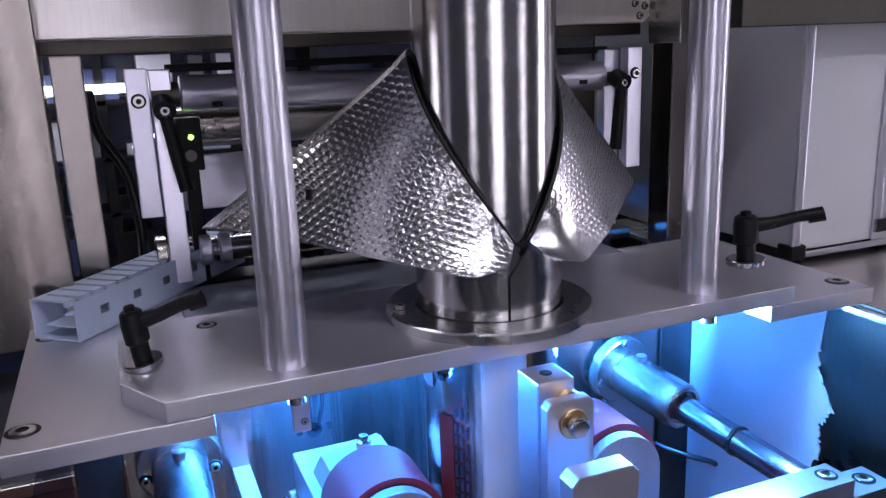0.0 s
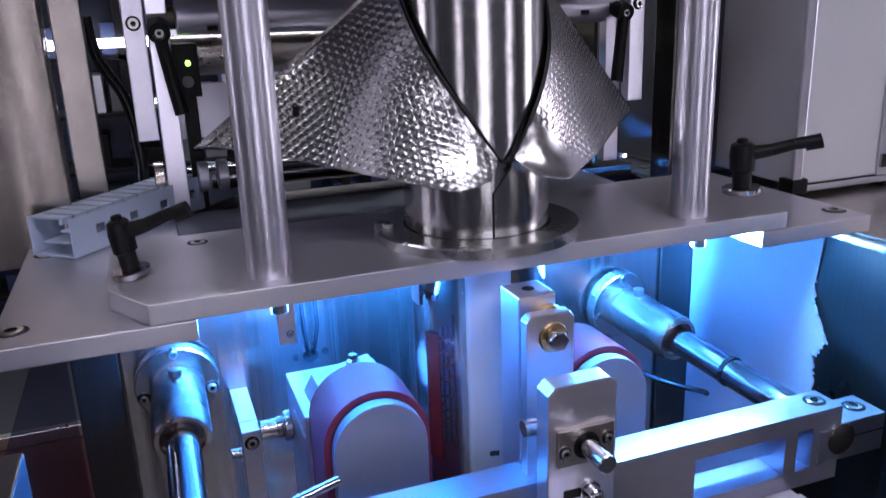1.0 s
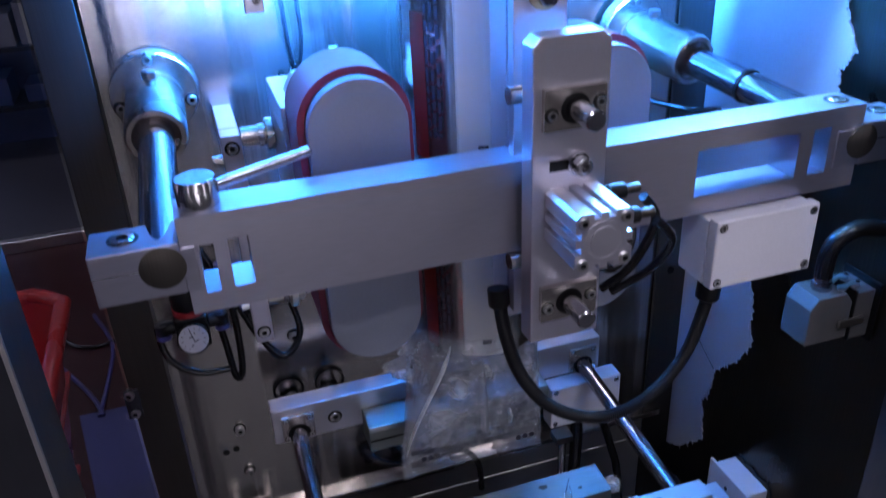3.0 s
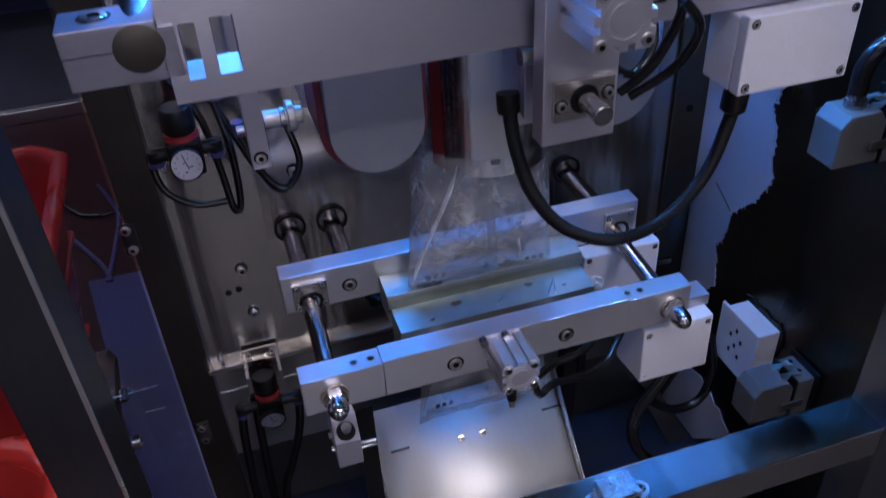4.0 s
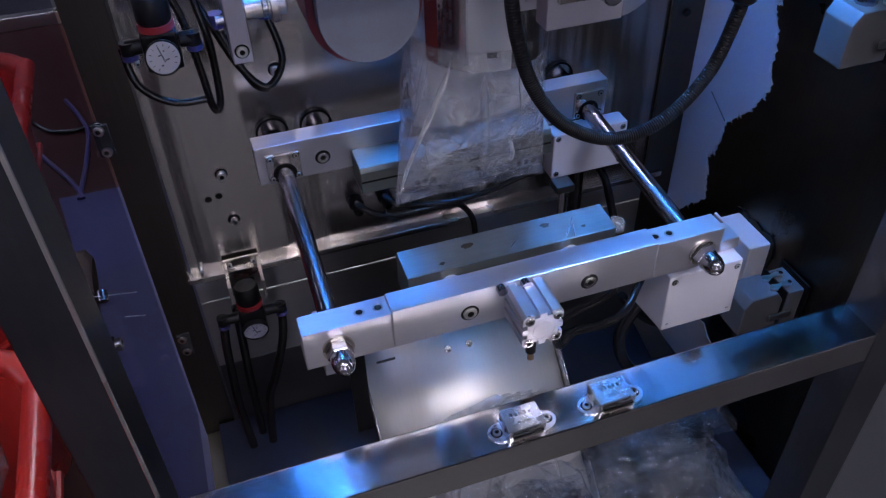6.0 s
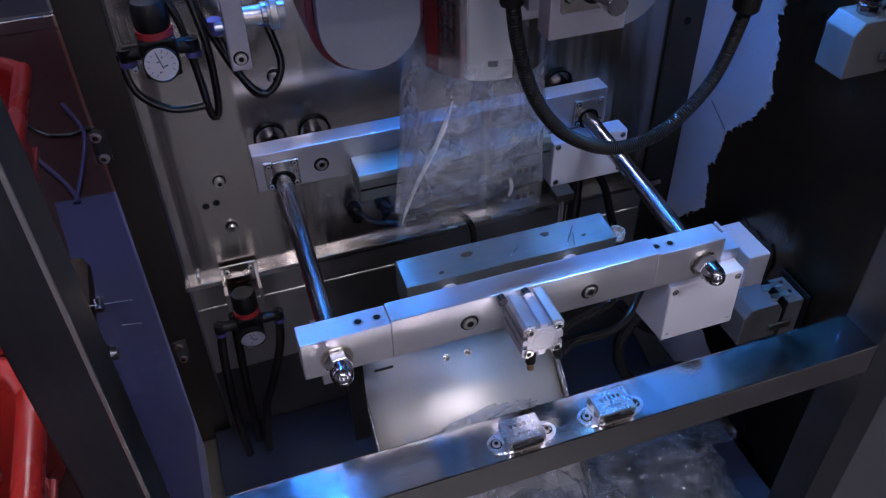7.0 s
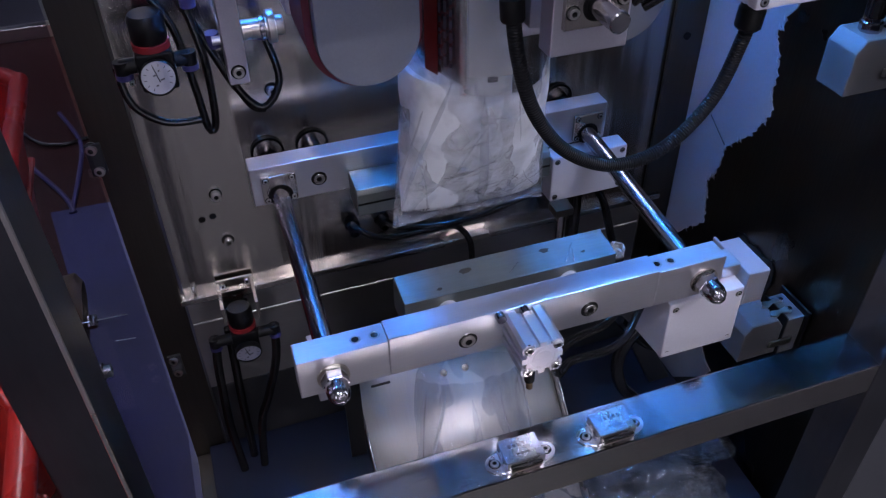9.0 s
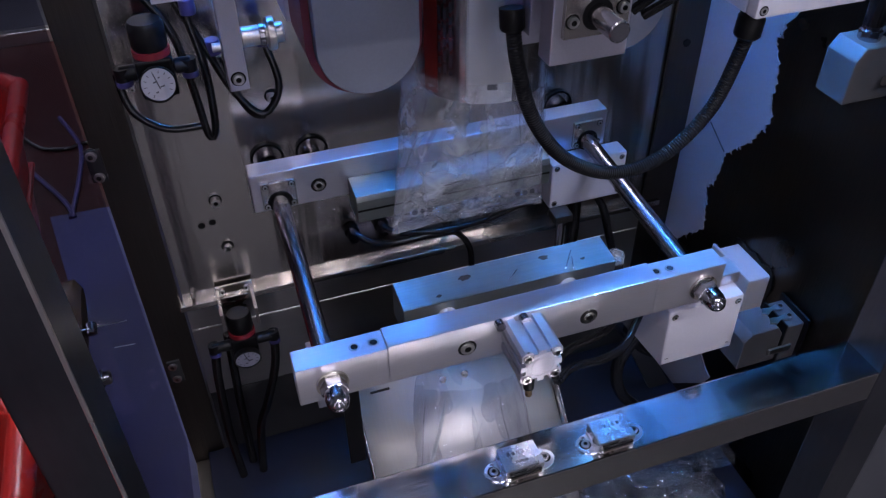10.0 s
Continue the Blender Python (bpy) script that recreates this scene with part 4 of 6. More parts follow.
part("channel", box(BM(), -0.20, 0.29, 0.094, 0.124, -0.0400, -0.0315, 0.001), ALU, light_bar)
part("tube", box(BM(), -0.19, 0.28, 0.099, 0.113, -0.0445, -0.0402, 0.001), BLUE_GLOW, light_bar, "glowing blue diffuser")

# ---- upright sealing unit in front of the tube ----
seal = empty("vertical_sealer", "aluminium vertical sealing unit with air cylinder", "machine part")
CX = -0.005
part("rear_block", box(BM(), -0.002, 0.030, -0.082, -0.049, -0.315, -0.024, 0.0016), ALU, seal)
part("block_hole", rod(BM(), (0.014, -0.066, -0.0244), (0.014, -0.066, -0.0236), 0.005, n=18), BLACK, seal)
part("spacer", rod(BM(), (0.023, -0.0825, -0.046), (0.023, -0.0895, -0.046), 0.0135, n=28), BRASS, seal)
pa = prism(BM(), [(-0.004, -0.300), (-0.004, -0.038), (0.000, -0.033), (0.032, -0.033), (0.036, -0.038), (0.036, -0.300)], "y", -0.100, -0.090, 0.001)
part("middle_bar", pa, ALU, seal)
part("washer", rod(BM(), (0.018, -0.1002, -0.052), (0.018, -0.1025, -0.052), 0.0118, n=28, chamfer=0.0006), BRASS, seal, "brass-coloured washer")
part("hex_bolt", hexagon(BM(), (0.018, -0.1025, -0.052), (0, -1, 0), 0.0160, 0.009), CHROME, seal)
pb = prism(BM(), [(CX - 0.003, -0.302), (CX - 0.003, -0.077), (CX + 0.003, -0.071), (CX + 0.047, -0.071), (CX + 0.053, -0.077), (CX + 0.053, -0.302)], "y", -0.142, -0.124, 0.001)
front_bar = part("front_bar", pb, ALU, seal)
for z in (-0.119, -0.268):
    fo = []
    for k in range(24):
        a = 2 * math.pi * k / 24
        fo.append((CX + 0.026 + max(-0.0225, min(0.0225, 0.026 * math.cos(a))), z + max(-0.0115, min(0.0115, 0.026 * math.sin(a))) * 1.25))
    bush = part("bushing", prism(BM(), fo, "y", -0.1465, -0.1422), STEEL, front_bar, "flat steel flange bushing")
    part("guide_rod", rod(BM(), (CX + 0.026, -0.090, z), (CX + 0.026, -0.176, z), 0.0072, n=24, chamfer=0.001), CHROME, bush)
    part("bore", lathe(BM(), (CX + 0.026, -0.1466, z), (0, -1, 0), ((0, 0.0072), (0.0004, 0.0105), (0.0, 0.0108)), 24), BLACK, bush)
    for sx in (-0.0175, 0.0175):
        cap_screw(bush, (CX + 0.026 + sx, -0.1465, z + sx * 0.15), (0, -1, 0), 0.0038, 0.003)
part("slot", box(BM(), CX + 0.010, CX + 0.032, -0.1426, -0.1400, -0.164, -0.156, 0), BLACK, front_bar)
part("slot_screw", lathe(BM(), (CX + 0.031, -0.142, -0.160), (0, -1, 0), ((0, 0.0085), (0.003, 0.0085), (0.003, 0.0068), (0.011, 0.0066), (0.0125, 0.005), (0.0125, 0.003), (0.008, 0.003), (0.008, 0)), 20), CHROME, front_bar)
for z in (-0.116, -0.245):
    part("side_pin", rod(BM(), (CX - 0.008, -0.112, z), (CX + 0.010, -0.112, z), 0.0065, n=18), STEEL, seal)


def air_cylinder(parent, cx, y0, y1, cz, s):
    """Square profile air cylinder, its front face at y1."""
    h = s / 2
    g = 0.0042
    prof = []
    for (ax, az) in ((1, 0), (0, 1), (-1, 0), (0, -1)):
        tx, tz = -az, ax
        for d, o in ((-h + 0.003, h), (-0.008, h), (-0.008, h - g), (-0.003, h - g), (-0.003, h), (0.003, h), (0.003, h - g), (0.008, h - g), (0.008, h), (h - 0.003, h)):
            prof.append((cx + ax * o + tx * d, cz + az * o + tz * d))
    body = part("air_cylinder", prism(BM(), prof, "y", y1, y0), ALU_PLATE, parent, "compact square air cylinder")
    fc = BM()
    lathe(fc, (cx, y1, cz), (0, -1, 0), ((-0.001, h * 0.72), (0.0004, h * 0.72), (0.0004, h * 0.62), (-0.0008, h * 0.60), (-0.0008, h * 0.50), (0.0006, h * 0.48), (0.0006, 0)), 36)
    part("end_cap", fc, ALU_PLATE, body)
    for sx in (-1, 1):
        for sz in (-1, 1):
            cap_screw(body, (cx + sx * (h - 0.0055), y1 + 0.0005, cz + sz * (h - 0.0055)), (0, -1, 0), 0.0042, 0.0026)
    return body


cyl = air_cylinder(front_bar, CX + 0.028, -0.1425, -0.190, -0.197, 0.042)
for (fx, fy, fz) in ((CX + 0.0495, -0.152, -0.182), (CX + 0.0495, -0.172, -0.192)):
    part("fitting", rod(BM(), (fx, fy, fz), (fx + 0.014, fy, fz), 0.006, n=16, chamfer=0.0008), BLACK, cyl, "black push-in air fitting")
    part("fitting_screw", rod(BM(), (fx + 0.014, fy, fz), (fx + 0.026, fy, fz), 0.0036, n=12, chamfer=0.0008), STEEL_DARK, cyl)

# white junction box under the clamp bar
jb = empty("junction_box", "white plastic junction box with four corner screws", "junction box", "white junction boxes")
part("box_body", box(BM(), 0.158, 0.256, -0.118, -0.082, -0.300, -0.241, 0.002), WHITE_BOX, jb)
part("lid", box(BM(), 0.158, 0.256, -0.130, -0.1185, -0.300, -0.238, 0.002), WHITE_BOX, jb)
for sx, sz in ((0.164, -0.244), (0.250, -0.244), (0.164, -0.294), (0.250, -0.294)):
    cap_screw(jb, (sx, -0.130, sz), (0, -1, 0), 0.0028, 0.0008)
part("gland", rod(BM(), (0.179, -0.102, -0.300), (0.179, -0.102, -0.318), 0.0095, n=16, chamfer=0.001), BLACK, jb)
hb = BM()
tube_path(hb, [(0.179, -0.102, -0.314), (0.177, -0.101, -0.338), (0.162, -0.100, -0.388), (0.126, -0.100, -0.4245), (0.081, -0.100, -0.4325), (0.036, -0.100, -0.410), (0.006, -0.099, -0.371), (-0.009, -0.096, -0.325), (-0.012, -0.086, -0.285)], 0.0053, 18, 0.0005, 0.0022)
hose = empty("corrugated_hose", "black corrugated cable hose hanging in a loop", "hose")
part("ribbed_tube", hb, RIBBED, hose)
part("end_nut", lathe(BM(), (0.179, -0.102, -0.310), (-0.06, 0.02, -1), ((0, 0.0092), (0.002, 0.0105), (0.016, 0.0105), (0.018, 0.0088), (0.018, 0.0)), 12), BLACK, hose, "black hose end nut")
part("end_nut", lathe(BM(), (-0.012, -0.086, -0.283), (0.0, -0.2, -1), ((0, 0.0), (0, 0.009), (0.014, 0.009), (0.016, 0.0076), (0.016, 0.0)), 12), BLACK, hose, "black hose end nut")
for pts in ([(0.074, -0.152, -0.190), (0.090, -0.146, -0.215), (0.082, -0.130, -0.26), (0.066, -0.115, -0.285)],
            [(0.074, -0.170, -0.200), (0.096, -0.160, -0.225), (0.098, -0.135, -0.262), (0.075, -0.115, -0.290)],
            [(0.06, -0.10, -0.265), (0.09, -0.09, -0.285), (0.112, -0.08, -0.265), (0.108, -0.07, -0.235), (0.085, -0.075, -0.225)]):
    hz = BM()
    tube_path(hz, pts, 0.0036, 12)
    thing("air_hose", hz, RUBBER, "black air hose at the air cylinder", "hose", "air hoses")

# heavy connectors with cable hoods on the right side panel


def plug(x, y, z, turn, size, top_cable):
    ob = empty("plug_connector", "grey metal plug connector with locking lever", "connector", "plug connectors on the side panel")
    bm = prism(BM(), [(-0.030, 0.0), (-0.030, 0.050), (-0.020, 0.064), (0.020, 0.064), (0.030, 0.050), (0.030, 0.0)], "y", -0.022, 0.022, 0.002)
    part("hood", bm, PLUG_PAINT, ob)
    part("gasket", box(BM(), 0.0302, 0.0330, -0.025, 0.025, -0.004, 0.066, 0.001), BLACK, ob)
    part("socket_base", box(BM(), 0.0332, 0.060, -0.024, 0.024, -0.003, 0.062, 0.002), PLUG_PAINT, ob)
    part("mounting_plate", box(BM(), 0.0602, 0.064, -0.030, 0.030, -0.010, 0.070, 0.001), BLACK, ob)
    part("lever", box(BM(), 0.010, 0.046, -0.029, -0.0255, 0.020, 0.030, 0.001), BOLT, ob)
    for ly in (-0.013, 0.006):
        latch = prism(BM(), [(0.012, ly), (0.020, ly - 0.004), (0.030, ly + 0.001), (0.044, ly - 0.002), (0.048, ly + 0.004), (0.040, ly + 0.009), (0.030, ly + 0.006), (0.018, ly + 0.008)], "z", 0.0645, 0.0675, 0.0006)
        part("latch", latch, BOLT, ob, "stamped steel latch")
        part("latch_pin", rod(BM(), (0.044, ly + 0.003, 0.062), (0.044, ly + 0.003, 0.0695), 0.0028, n=12), CHROME, ob)
    part("gland", lathe(BM(), (0, 0, 0.064 if top_cable else 0.002), (0, 0, 1 if top_cable else -1), ((0, 0.012), (0.010, 0.012), (0.011, 0.010), (0.018, 0.010), (0.018, 0.006)), 8), CHROME, ob, "chromed cable gland")
    ob.matrix_basis = pose(x, y, z, 0, 0, turn) @ Matrix.Diagonal((size, size, size, 1))
    return ob


plug(0.321, -0.084, -0.411, 0, 0.80, True)
plug(0.317, -0.068, -0.764, 0, 0.85, False)
hb = BM()
tube_path(hb, [(0.321, -0.084, -0.347), (0.321, -0.084, -0.325), (0.328, -0.086, -0.307), (0.348, -0.088, -0.299), (0.3735, -0.090, -0.303)], 0.0085, 14)
thing("cable", hb, RUBBER, "thick black cable at the plug connector", "cable")

# socket box pushed through the side panel
sb = empty("socket_box", "white plastic socket box in the side panel", "socket")
part("box_body", box(BM(), 0.339, 0.3725, -0.018, 0.048, -0.774, -0.700, 0.003), WHITE_BOX, sb)
part("face_plate", box(BM(), 0.3350, 0.3388, -0.023, 0.052, -0.780, -0.694, 0.0015), WHITE_BOX, sb)
for dy, dz in ((0, 0.020), (-0.010, 0.008), (0.010, 0.008), (-0.009, -0.016), (0.009, -0.016), (0, -0.004)):
    part("slot", box(BM(), 0.3342, 0.3352, 0.015 + dy - 0.0018, 0.015 + dy + 0.0018, -0.735 + dz - 0.0028, -0.735 + dz + 0.0028, 0), BLACK, sb)
rag = prism(BM(), [(-0.020, -0.772), (-0.024, -0.752), (-0.019, -0.738), (-0.025, -0.718), (-0.022, -0.700), (-0.014, -0.690), (0.001, -0.696), (0.015, -0.691), (0.027, -0.696), (0.040, -0.690), (0.053, -0.695), (0.058, -0.715), (0.053, -0.748), (0.057, -0.772), (0.01, -0.778)], "x", 0.3700, 0.3724)
part("rough_cutout", rag, BLACK, sb, "rough black cut-out round the box")

# ---- sealing jaws ----
JZ = -0.552
LX, RX = -0.1765, 0.1665      # nuts on the front jaw
LR, RR = -0.172, 0.181        # bushings in the rear jaw and the back panel


front_jaw = empty("front_jaw", "moving aluminium front sealing jaw on guide rods", "sealing jaw", "sealing jaws")
fb = BM()
box(fb, -0.129, 0.118, -0.118, -0.095, -0.570, -0.5275, 0.0009)
box(fb, -0.2045, -0.1292, -0.118, -0.095, -0.570, -0.5295, 0.0009)
box(fb, 0.1182, 0.1865, -0.118, -0.095, -0.570, -0.5295, 0.0009)
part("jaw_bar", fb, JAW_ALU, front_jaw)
for x in (-0.154, -0.138, 0.121, 0.135):
    part("hole", lathe(BM(), (x, -0.107, -0.5294), (0, 0, 1), ((0.0001, 0.0046), (0.0005, 0.0043), (0.0005, 0.0034), (0.0002, 0.0030)), 18), BOLT, front_jaw, "bright rim of a threaded hole")
    part("hole", rod(BM(), (x, -0.107, -0.5296), (x, -0.107, -0.5292), 0.0031, n=18), BLACK, front_jaw, "dark threaded hole")
for x in (-0.061, 0.052):
    cap_screw(front_jaw, (x, -0.1182, JZ), (0, -1, 0), 0.0062, 0.0022)
for x in (LX, RX):
    nb = BM()
    lathe(nb, (x, -0.1182, JZ), (0, -1, 0), ((0, 0.0135), (0.002, 0.0135), (0.002, 0.0105)), 24)
    part("washer", nb, STEEL, front_jaw)
    hx = BM()
    rod(hx, (x, -0.1202, JZ), (x, -0.1300, JZ), 0.0112, n=6, chamfer=0.0008)
    lathe(hx, (x, -0.1300, JZ), (0, -1, 0), ((0, 0.0098), (0.008, 0.0096), (0.013, 0.008), (0.0165, 0.005), (0.018, 0.0)), 24)
    part("acorn_nut", hx, CHROME, front_jaw, "shiny domed acorn nut")
    xr = (LR if x < 0 else RR) - x
    part("guide_rod", rod(BM(), (x, -0.112, JZ), (x + xr * 1.9, 0.42, JZ + 0.004), 0.0088, n=32), CHROME, front_jaw, "polished steel guide rod")
air_cylinder(front_jaw, -0.012, -0.1185, -0.160, JZ + 0.004, 0.036)
part("fitting", rod(BM(), (-0.018, -0.150, JZ - 0.016), (-0.018, -0.152, JZ - 0.030), 0.0055, 0.0045, n=14), BLACK, front_jaw)
part("fitting_screw", rod(BM(), (-0.018, -0.152, JZ - 0.030), (-0.018, -0.153, JZ - 0.038), 0.003, n=12), BRASS, front_jaw)
for x in (-0.034, -0.012):
    part("stud", rod(BM(), (x, -0.119, JZ + 0.022), (x, -0.126, JZ + 0.022), 0.0042, n=14), CHROME, front_jaw)
part("jaw_plate", prism(BM(), [(-0.048, -0.563), (-0.012, -0.5595), (-0.010, -0.565), (-0.010, -0.600), (-0.048, -0.600)], "x", -0.096, 0.118, 0.0008), JAW, front_jaw, "stained steel sealing plate")
rs = random.Random(5)
for cx, cy, cr in ((-0.030, -0.026, 0.0065), (0.052, -0.024, 0.005), (-0.060, -0.040, 0.003), (0.088, -0.036, 0.003)):
    # burnt residue on the sealing plate
    ang = [2 * math.pi * k / 14 for k in range(14)]
    blob = [(cx + cr * rs.uniform(0.6, 1.3) * math.cos(a), cy + cr * 0.6 * rs.uniform(0.6, 1.2) * math.sin(a)) for a in ang]
    bm = BM()
    bm.faces.new([bm.verts.new((bx, by, -0.563 + (by + 0.048) * 0.1 + 0.0006)) for bx, by in blob])
    part("scorch_mark", bm, SCORCH, front_jaw, "brown burnt residue")
for xa, ya, xb, yb in ((0.066, -0.044, 0.082, -0.022), (0.010, -0.040, 0.022, -0.030), (0.074, -0.046, 0.079, -0.030)):
    part("scratch", rod(BM(), (xa, ya, -0.563 + (ya + 0.048) * 0.1 + 0.0004), (xb, yb, -0.563 + (yb + 0.048) * 0.1 + 0.0004), 0.0004, n=6), POLISH, front_jaw, "bright scratch")
for x in (-0.055, 0.068):
    part("spacer", rod(BM(), (x, -0.095, -0.580), (x, -0.048, -0.580), 0.0095, n=24), WHITE_BOX, front_jaw, "pale round spacer")
jbx = part("jaw_box", prism(BM(), [(-0.110, -0.586), (-0.112, -0.656), (-0.060, -0.662), (-0.055, -0.584)], "x", 0.145, 0.226, 0.002), WHITE_BOX, front_jaw, "white plastic junction box")
for sx, sz in ((0.151, -0.593), (0.220, -0.593), (0.151, -0.650), (0.220, -0.650)):
    cap_screw(jbx, (sx, -0.1108, sz), (0, -1, 0), 0.0025, 0.001)
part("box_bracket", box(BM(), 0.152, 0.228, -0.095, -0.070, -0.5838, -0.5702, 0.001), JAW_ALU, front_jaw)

for pts in ([(0.004, -0.135, -0.560), (0.016, -0.128, -0.588), (0.041, -0.115, -0.590), (0.080, -0.105, -0.592), (0.111, -0.085, -0.588), (0.147, -0.066, -0.600)],
            [(0.004, -0.150, -0.566), (0.016, -0.140, -0.600), (0.041, -0.120, -0.6120), (0.084, -0.110, -0.624), (0.112, -0.095, -0.630), (0.130, -0.080, -0.624), (0.147, -0.066, -0.615)]):
    hz = BM()
    tube_path(hz, pts, 0.0040, 12)
    part("air_hose", hz, RUBBER, front_jaw, "black air hose to the small cylinder")

part("end_arm", box(BM(), 0.1182, 0.136, -0.036, -0.024, -0.592, -0.5815, 0.001), STEEL_DARK, front_jaw)
part("glass_tip", lathe(BM(), (0.129, -0.030, -0.5815), (0, 0, 1), ((0, 0.0085), (0.008, 0.0088), (0.010, 0.0080), (0.010, 0.0062), (0.004, 0.0055), (0.004, 0)), 24), FILM, front_jaw, "clear round sensor tip")

rear_jaw = empty("rear_jaw", "moving aluminium rear sealing jaw on guide rods", "sealing jaw", "sealing jaws")
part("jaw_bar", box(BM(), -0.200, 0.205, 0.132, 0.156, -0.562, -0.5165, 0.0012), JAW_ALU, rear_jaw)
for x in (LR, RR):
    fbm = BM()
    box(fbm, x - 0.018, x + 0.018, 0.1275, 0.1318, JZ - 0.006, JZ + 0.026, 0.001)
    pf = part("bushing_plate", fbm, STEEL, rear_jaw)
    part("bore", lathe(BM(), (x, 0.1274, JZ + 0.002), (0, -1, 0), ((0, 0.0088), (0.0004, 0.0125), (0, 0.0128)), 28), BLACK, pf)
    for sx in (-0.0135, 0.0135):
        for sz in (-0.002, 0.022):
            cap_screw(pf, (x + sx, 0.1275, JZ + sz), (0, -1, 0), 0.0026, 0.0018)
cap_screw(rear_jaw, (-0.130, 0.1318, JZ + 0.010), (0, -1, 0), 0.0062, 0.002)
part("jaw_block", prism(BM(), [(0.095, -0.5485), (0.0975, -0.5425), (0.1315, -0.5400), (0.1315, -0.575), (0.095, -0.574)], "x", -0.099, 0.120, 0.001), JAW, rear_jaw, "steel sealing block")
part("slot", box(BM(), -0.0985, 0.1195, 0.0942, 0.0952, -0.5605, -0.5585, 0), BLACK, rear_jaw, "dark slot along the sealing block")
rb = part("jaw_box", box(BM(), 0.130, 0.224, 0.108, 0.1318, -0.622, -0.5625, 0.002), WHITE_BOX, rear_jaw, "white plastic junction box")
for sx, sz in ((0.136, -0.568), (0.218, -0.569), (0.136, -0.616), (0.218, -0.615)):
    cap_screw(rb, (sx, 0.108, sz), (0, -1, 0), 0.0025, 0.001)
part("push_rod", rod(BM(), (-0.123, 0.156, JZ), (-0.123, 0.330, JZ), 0.0105, n=28), CHROME, rear_jaw)
for x in (LR, RR):
    pr = BM()
    lathe(pr, (x, 0.156, JZ), (0, 1, 0), ((0, 0.0092), (0, 0.0112), (0.174, 0.0112), (0.174, 0.0092)), 28)
    part("push_sleeve", pr, CHROME, rear_jaw)

# cables under the jaws
for pts, r in (([(-0.087, 0.204, -0.671), (-0.086, 0.180, -0.662), (-0.071, 0.170, -0.6706), (-0.047, 0.170, -0.680), (-0.025, 0.170, -0.6805), (0.026, 0.170, -0.682), (0.043, 0.170, -0.690), (0.057, 0.168, -0.715), (0.060, 0.168, -0.76)], 0.004),
               ([(-0.050, 0.204, -0.670), (-0.0515, 0.180, -0.658), (-0.039, 0.172, -0.666), (-0.003, 0.172, -0.676), (0.034, 0.165, -0.674), (0.078, 0.152, -0.660), (0.108, 0.145, -0.645), (0.150, 0.140, -0.635)], 0.004),
               ([(0.190, 0.152, -0.595), (0.192, 0.152, -0.643), (0.193, 0.152, -0.683), (0.191, 0.150, -0.724), (0.188, 0.148, -0.78), (0.186, 0.14, -0.86)], 0.0085),
               ([(0.194, 0.136, -0.600), (0.201, 0.134, -0.6315), (0.219, 0.130, -0.662), (0.236, 0.130, -0.716), (0.244, 0.128, -0.75), (0.25, 0.12, -0.83)], 0.0055),
               ([(0.250, 0.010, -0.665), (0.237, 0.000, -0.7216), (0.198, 0.000, -0.787), (0.192, 0.000, -0.827), (0.206, 0.000, -0.870), (0.235, 0.000, -0.915), (0.25, 0.01, -1.005)], 0.0080),
               ([(0.205, 0.030, -0.775), (0.231, 0.030, -0.811), (0.256, 0.030, -0.838), (0.279, 0.030, -0.849), (0.303, 0.030, -0.846), (0.317, 0.030, -0.828), (0.321, 0.030, -0.786), (0.31, 0.030, -0.73)], 0.0060)):
    hz = BM()
    tube_path(hz, pts, r, 12)
    thing("cable", hz, RUBBER, "loose black cable under the sealing jaws", "cable", "loose cables")

for x, z in ((-0.087, -0.671), (-0.050, -0.670)):
    thing("cable_gland", lathe(BM(), (x, WALL_Y, z), (0, -1, -0.15), ((0, 0.0095), (0.008, 0.0095), (0.010, 0.007), (0.022, 0.0062), (0.024, 0.0045)), 14), BLACK, "small black cable gland in the back panel", "cable gland", "cable glands")

# ---- air regulators with gauges ----


